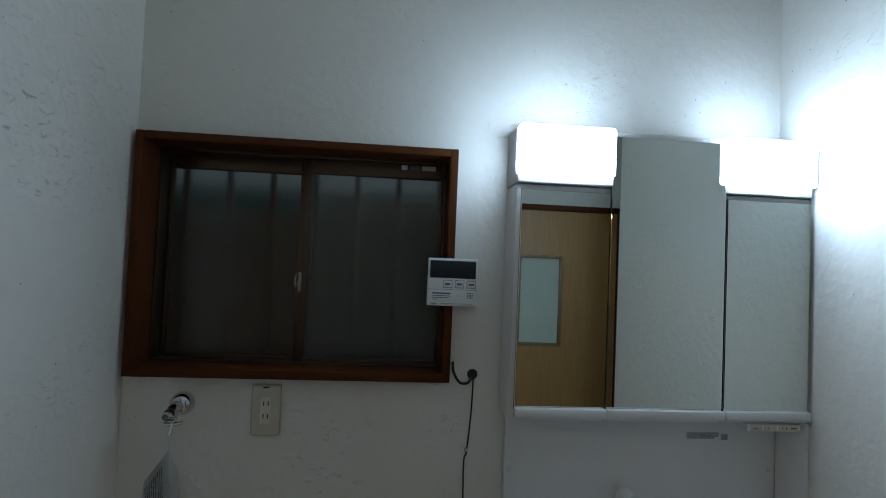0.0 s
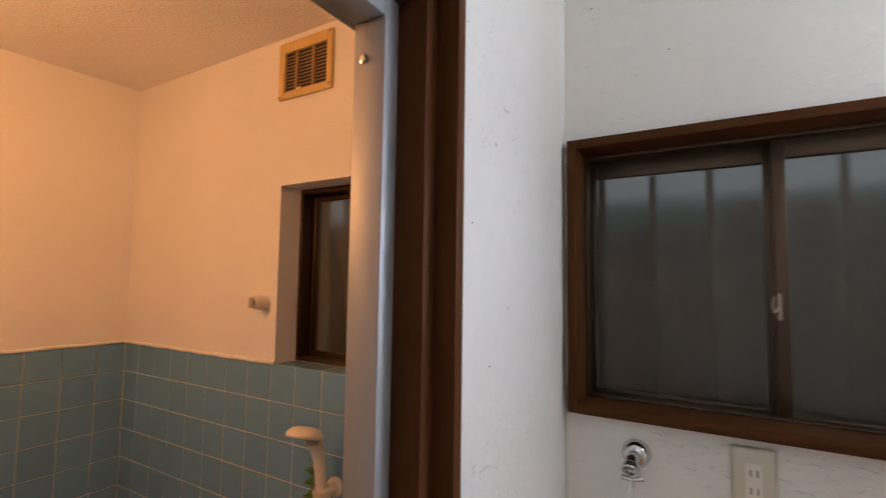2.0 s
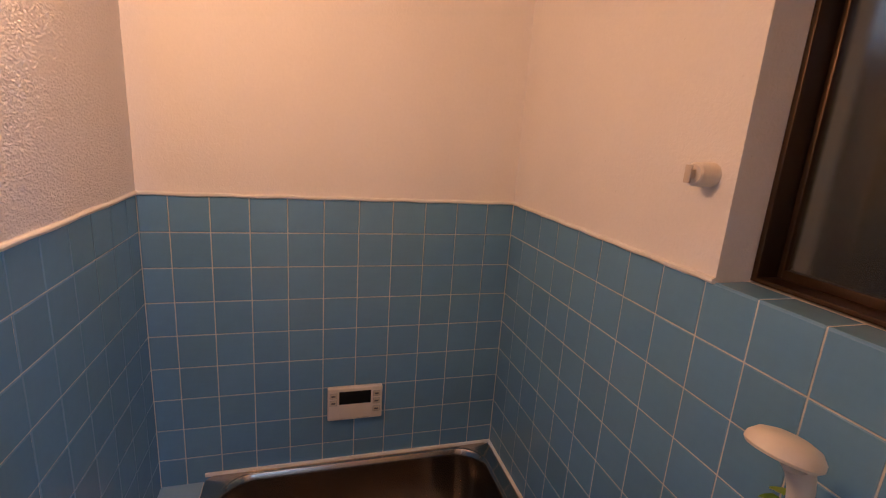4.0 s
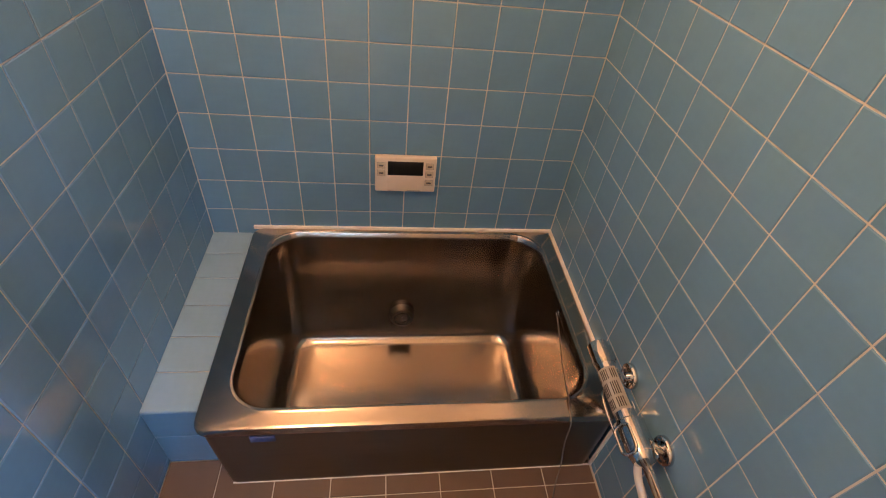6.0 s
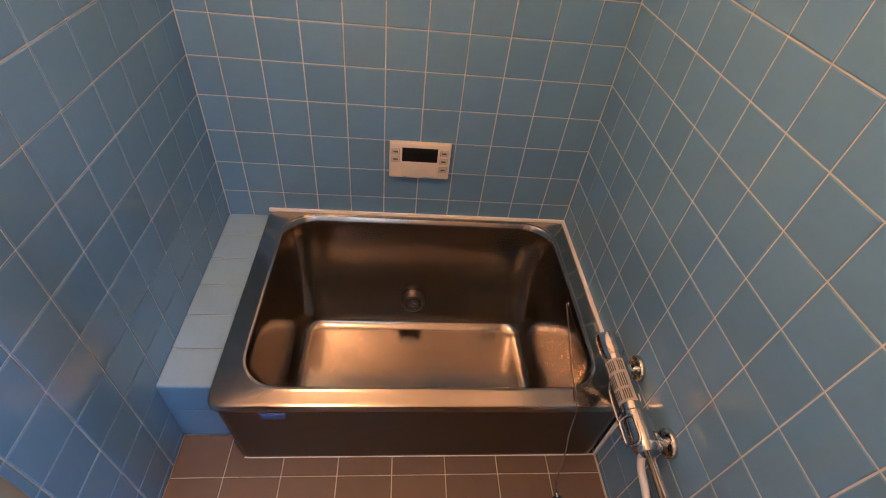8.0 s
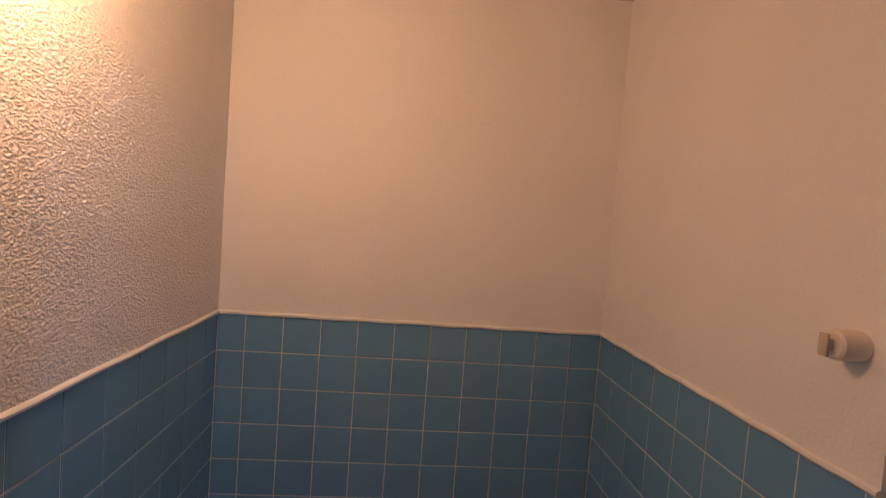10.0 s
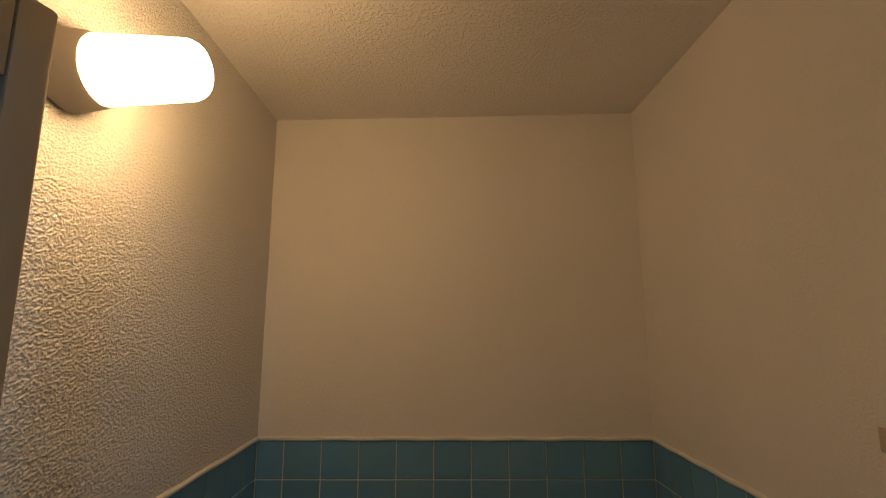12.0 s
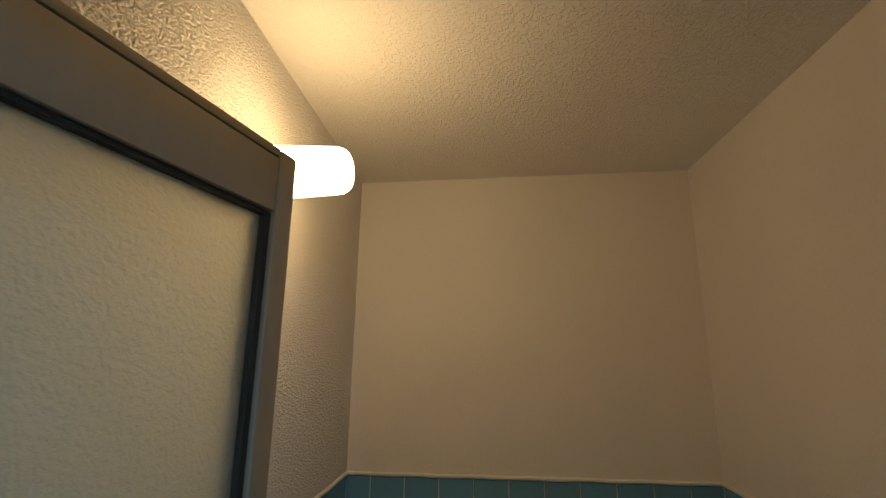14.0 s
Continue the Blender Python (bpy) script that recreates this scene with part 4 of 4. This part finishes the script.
for k in range(3):
    bx = RX0 + 0.040 + 0.030 * k
    part("outline", boxes((bx - 0.0012, bx + 0.0222, RY - 0.0007, RY - 0.0002, RZ1 - 0.0742, RZ1 - 0.0548)), M["ink"], rem)
    btn = part("button", boxes((bx, bx + 0.021, RY - 0.0018, RY - 0.0002, RZ1 - 0.073, RZ1 - 0.056), bevel=0.0006), M["paper"], rem)
    part("print", boxes((bx + 0.004, bx + 0.017, RY - 0.0022, RY - 0.0019, RZ1 - 0.067, RZ1 - 0.062)), M["ink"], btn)
part("seam", boxes((RX0 + 0.001, RX1 - 0.001, RY - 0.0007, RY - 0.0001, RZ1 - 0.0795, RZ1 - 0.0782)), M["ink"], rem)
part("stripe", boxes((RX0 + 0.012, RX0 + 0.058, RY - 0.0018, RY - 0.0013, RZ0 + 0.0300, RZ0 + 0.0335)), M["blue_ink"], rem, "blue printed stripe")
for k, wd in enumerate((0.044, 0.040, 0.012)):
    part("print", boxes((RX0 + 0.013, RX0 + 0.013 + wd, RY - 0.0018, RY - 0.0013, RZ0 + 0.0245 - 0.0045 * k, RZ0 + 0.0262 - 0.0045 * k)), M["ink"], rem)
for i in range(4):
    for k in range(4):
        part("hole", boxes((RX0 + 0.101 + 0.0038 * i, RX0 + 0.1034 + 0.0038 * i, RY - 0.0018, RY - 0.0013, RZ0 + 0.0205 + 0.0038 * k, RZ0 + 0.0229 + 0.0038 * k)), M["ink"], rem)
part("print", boxes((RX0 + 0.008, RX0 + 0.024, RY - 0.0018, RY - 0.0013, RZ0 + 0.0050, RZ0 + 0.0072)), M["ink"], rem)
part("print", boxes((RX0 + 0.034, RX0 + 0.114, RY - 0.0018, RY - 0.0013, RZ0 + 0.0052, RZ0 + 0.0068)), M["pale_ink"], rem)

# ---- cables and the hole they leave by ----
bm = bmesh.new()
bmh = lathe(bm, (2.6110, WY1 - 0.0012, 1.199), (0, 1, 0), [(0, 0.0135), (0.0010, 0.0125)], 20)
tagged(solid("cable_hole", bmh, M["rubber"]), "dark round cable hole in the plaster wall", "cable hole")
bm = bmesh.new()
tube(bm, spline([(2.5570, 0.066, 1.232), (2.5610, 0.070, 1.205), (2.5770, 0.068, 1.180), (2.5970, 0.070, 1.178), (2.6090, 0.0785, 1.190)], 8), 0.0034, 8)
tagged(solid("cable", bm, M["rubber"]), "short black cable from the remote to the wall hole", "cable")
bm = bmesh.new()
tube(bm, spline([(2.6130, 0.0780, 1.194), (2.6130, 0.074, 1.165), (2.6100, 0.0755, 1.08), (2.6030, 0.0755, 1.00), (2.5970, 0.0755, 0.97), (2.5990, 0.0755, 0.80), (2.5950, 0.0755, 0.30), (2.5940, 0.0755, 0.0)], 8), 0.0022, 8)
wire = tagged(solid("cable", bm, M["rubber"]), "thin black cable hanging down the plaster wall", "cable")
part("clip", boxes((2.5970, 2.6070, 0.0715, 0.0795, 1.000, 1.010), bevel=0.002), M["ivory"], wire)

# ---- wall socket ----
sock = thing("wall_socket", (2.0940, WY1, 1.10), "aged ivory double wall socket below the window", "wall socket")
part("plate", boxes((2.0575, 2.1295, 0.0700, WY1 - 0.0005, 1.037, 1.164), bevel=0.006, seg=3), M["ivory"], sock)
ins = part("insert", boxes((2.0800, 2.1070, 0.0685, 0.0699, 1.068, 1.136), bevel=0.001), M["cream"], sock)
for zc in (1.086, 1.118):
    for xc in (2.0885, 2.0995):
        part("slot", boxes((xc - 0.0012, xc + 0.0012, 0.0680, 0.0684, zc - 0.006, zc + 0.006)), M["rubber"], ins)
part("latch", boxes((2.0860, 2.1020, 0.0688, 0.0699, 1.1555, 1.159)), M["chrome"], sock)

# ---- washing machine tap ----
tap = thing("wall_tap", (1.890, WY1, 1.113), "chrome washing machine tap on the plaster wall", "tap")
bm = bmesh.new()
lathe(bm, (1.892, WY1 - 0.0005, 1.114), (0, -1, 0), [(0, 0.028), (0.003, 0.029), (0.014, 0.027), (0.024, 0.020), (0.028, 0.014)], 28)
part("escutcheon", bm, M["chrome"], tap)
bm = bmesh.new()
tube(bm, spline([(1.892, 0.056, 1.114), (1.890, 0.032, 1.112), (1.891, 0.020, 1.106)], 6), 0.0135, 16)
lathe(bm, (1.891, 0.022, 1.107), (-0.02, -0.80, -0.60), [(0, 0.0150), (0.004, 0.0175), (0.013, 0.0178), (0.015, 0.0160), (0.014, 0.0135), (0.008, 0.0125)], 24)
part("spout", bm, M["chrome"], tap)
bm = bmesh.new()
lathe(bm, (1.890, 0.036, 1.100), (0, 0.05, -1), [(0, 0.008), (0.016, 0.007), (0.022, 0.006)], 16)
tube(bm, [Vector((1.870, 0.030, 1.078)), Vector((1.890, 0.035, 1.075)), Vector((1.910, 0.040, 1.078))], 0.0052, 10)
tube(bm, [Vector((1.890, 0.034, 1.078)), Vector((1.889, 0.028, 1.064)), Vector((1.888, 0.024, 1.052))], 0.0046, 10)
part("handle", bm, M["chrome"], tap, "chrome three-armed handle")
# paper tag hanging from the tap
tag = thing("paper_tag", (1.88, 0.03, 0.86), "folded white paper tag with print hanging from the tap", "paper tag")
bm = bmesh.new()
for q in (((1.887, 0.030, 1.018), (1.839, 0.020, 0.947), (1.832, 0.022, 0.83), (1.898, 0.036, 0.83)), ((1.887, 0.030, 1.018), (1.898, 0.036, 0.83), (1.912, 0.058, 0.83), (1.898, 0.055, 0.955))):
    bm.faces.new([bm.verts.new(p) for p in q])
bmesh.ops.solidify(bm, geom=bm.faces, thickness=0.0006)
sheet = part("sheet", bm, M["paper"], tag)
rs = random.Random(4)
for k in range(9):
    u = 0.06 + 0.085 * k
    a = Vector((1.841, 0.0175, 0.935)).lerp(Vector((1.887, 0.0275, 1.003)), u) - Vector((0, 0, 0.006))
    way = Vector((0.006, 0.0015, -0.072 - 0.010 * (k % 3)))
    q = 0.0
    while q < 0.9:
        e = min(q + 0.12 + 0.3 * rs.random(), 1.0)
        bm = bmesh.new()
        tube(bm, [a + way * q, a + way * e], 0.0008, 5)
        part("print", bm, M["ink"], sheet)
        q = e + 0.05
bm = bmesh.new()
tube(bm, spline([(1.887, 0.030, 1.016), (1.888, 0.026, 1.035), (1.889, 0.025, 1.058)], 5), 0.0006, 5)
part("string", bm, M["paper"], tag)

# ---- wooden room door on the back wall ----
door_2 = structure("door_2", boxes((RDX0 - 0.030, RDX0, WY0 - 0.099, WY0 + 0.014, 0, RDZ + 0.030), (RDX1, RDX1 + 0.030, WY0 - 0.099, WY0 + 0.014, 0, RDZ + 0.030),
                                   (RDX0, RDX1, WY0 - 0.099, WY0 + 0.014, RDZ, RDZ + 0.030), bevel=0.002), M["wood"], "light wooden door with a small frosted window in dark casing", "door")
gx0, gx1, gz0, gz1 = 3.105, 3.335, 1.05, 1.54
part("leaf", boxes((RDX0 + 0.002, gx0 - 0.018, WY0 - 0.05, WY0 - 0.012, 0.004, RDZ - 0.003), (gx1 + 0.018, RDX1 - 0.002, WY0 - 0.05, WY0 - 0.012, 0.004, RDZ - 0.003),
                   (gx0 - 0.018, gx1 + 0.018, WY0 - 0.05, WY0 - 0.012, gz1 + 0.018, RDZ - 0.003), (gx0 - 0.018, gx1 + 0.018, WY0 - 0.05, WY0 - 0.012, 0.004, gz0 - 0.018)),
     M["door_wood"], door_2, "light brown wood veneer leaf")
part("bead", boxes((gx0 - 0.018, gx0, WY0 - 0.05, WY0 - 0.008, gz0 - 0.018, gz1 + 0.018), (gx1, gx1 + 0.018, WY0 - 0.05, WY0 - 0.008, gz0 - 0.018, gz1 + 0.018),
                   (gx0, gx1, WY0 - 0.05, WY0 - 0.008, gz1, gz1 + 0.018), (gx0, gx1, WY0 - 0.05, WY0 - 0.008, gz0 - 0.018, gz0), bevel=0.002), M["door_bead"], door_2)
M["milk"] = mat("milk_glass", (0.50, 0.54, 0.46), 0.35, var=0.05, vscale=6, fine=120, bump=0.3)
part("pane", boxes((gx0, gx1, WY0 - 0.034, WY0 - 0.030, gz0, gz1)), M["milk"], door_2, "pale frosted pane")

# ---- tiles, one by one ----
def tile_mesh(w, h, d=0.004, c=0.0010):
    """A glazed tile in its own x-z plane, facing -y, its corner at the origin."""
    o = [(0, 0), (w, 0), (w, h), (0, h)]
    i = [(c * 1.6, c * 1.6), (w - c * 1.6, c * 1.6), (w - c * 1.6, h - c * 1.6), (c * 1.6, h - c * 1.6)]
    vs = [(x, d, z) for x, z in o] + [(x, c, z) for x, z in o] + [(x, 0, z) for x, z in i]
    fs = [(8, 9, 10, 11)]
    for k in range(4):
        n = (k + 1) % 4
        fs += [(k, n, 4 + n, 4 + k), (4 + k, 4 + n, 8 + n, 8 + k)]
    me = bpy.data.meshes.new("tile")
    me.from_pydata(vs, [], fs)
    me.polygons.foreach_set("material_index", [0] + [1] * (len(fs) - 1))
    me.update()
    return me


EDGE = {"blue_glazed_tile": "tile_edge", "pale_blue_glazed_tile": "ledge_edge", "brown_matt_floor_tile": "floor_edge"}
TILES = {}


def tile(parent, w, h, material, m, name="tile"):
    key = (round(w, 3), round(h, 3), material.name)
    if key not in TILES:
        TILES[key] = tile_mesh(w, h)
        TILES[key].materials.append(material)
        TILES[key].materials.append(M[EDGE[material.name]])
    ob = new(name, TILES[key])
    ob.matrix_world = m @ pose(0, 0, 0, random.gauss(0, 0.09), 0, random.gauss(0, 0.09))
    ob.parent = parent
    return ob


J = 0.0032                         # joint width
COL_W = [-BATH_Y0] + [(0.088 + 0.1 * k) * 1.1 for k in range(9, -1, -1)] + [0.0]
COL_N = [0.0] + [0.103 + 0.1078 * k for k in range(0, 15)]
COL_S = [0.0] + [0.079 + 0.11 * k for k in range(0, 15)]
ROWS = [T - 0.11 * r for r in range(0, 13)]
# end wall, facing +x
for r in range(9):
    z1, z0 = ROWS[r], max(ROWS[r + 1], RZ - 0.05)
    for a, c in zip(COL_W, COL_W[1:]):
        w, h = a - c - J, z1 - z0 - J
        tile(wall_west, w, h, M["tile"], pose(0, -a + J / 2, z0 + J / 2, 0, 0, 90))
# window wall, facing -y
for r in range(12):
    for a, c in zip(COL_N, COL_N[1:]):
        c = min(c, BATH_X1)
        if c - a < 0.02 or (c < 0.70 and ROWS[r] < RZ):
            continue
        z1, z0 = ROWS[r], max(ROWS[r + 1], BATH_FLOOR)
        if z1 - z0 > 0.02:
            tile(wall_north, c - a - J, z1 - z0 - J, M["tile"], pose(a + J / 2, 0, z0 + J / 2))
# stucco wall, facing +y
for r in range(12):
    for a, c in zip(COL_S, COL_S[1:]):
        c = min(c, BATH_X1)
        if c - a < 0.02 or (c < 0.64 and ROWS[r] < 0.24):
            continue
        z1, z0 = ROWS[r], max(ROWS[r + 1], BATH_FLOOR)
        if z1 - z0 > 0.02:
            tile(wall_south, c - a - J, z1 - z0 - J, M["tile"], pose(c - J / 2, BATH_Y0, z0 + J / 2, 0, 0, 180))
# window sill, facing up
for a, c in zip(COL_N, COL_N[1:]):
    a, c = max(a, bx0), min(c, bx1)
    if c - a > 0.02:
        tile(wall_north, c - a - J, 0.074, M["tile"], pose(a + J / 2, 0.001, T + 0.002, -90), "sill_tile")
part("grout", boxes((bx0, bx1, 0.005, 0.16, T - 0.012, T + 0.0008)), M["grout"], wall_north)
part("grout", boxes((0, BATH_X1, 0.0020, 0.0039, -0.03, T + 0.0006)), M["grout"], wall_north)
part("grout", boxes((-0.0039, -0.0025, BATH_Y0, 0.0, -0.03, T)), M["grout"], wall_west)
part("grout", boxes((-0.0024, 0.0008, -0.0008, 0.0019, RZ, T - 0.001)), M["grout"], wall_west)
part("grout", boxes((-0.0024, 0.0008, BATH_Y0 - 0.0024, BATH_Y0 + 0.0008, 0.23, T - 0.001)), M["grout"], wall_west)
part("grout", boxes((0, BATH_X1, BATH_Y0 - 0.0039, BATH_Y0 - 0.0025, -0.03, T)), M["grout"], wall_south)
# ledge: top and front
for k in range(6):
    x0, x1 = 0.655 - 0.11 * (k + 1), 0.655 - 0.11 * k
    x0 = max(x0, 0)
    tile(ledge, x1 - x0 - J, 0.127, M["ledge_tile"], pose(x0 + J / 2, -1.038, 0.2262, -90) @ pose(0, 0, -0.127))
for z0, z1 in ((0.11, 0.224), (BATH_FLOOR, 0.11)):
    tile(ledge, 0.127, z1 - z0 - J, M["tile"], pose(0.656, BATH_Y0 + 0.002, z0 + J / 2, 0, 0, 90))
# floor
FP = 0.147
for i in range(7):
    x0, x1 = 0.7705 + FP * (i - 1), 0.7705 + FP * i
    x0, x1 = max(x0, 0.655), min(x1, BATH_X1)
    for k in range(9):
        y0, y1 = max(-1.032 - FP + FP * k, BATH_Y0), min(-1.032 + FP * k, 0.0)
        if x1 - x0 > 0.02 and y1 - y0 > 0.02:
            tile(floor_bath, x1 - x0 - J, y1 - y0 - J, M["floor_tile"], pose(x0 + J / 2, y0 + J / 2, BATH_FLOOR, -90), "floor_tile")
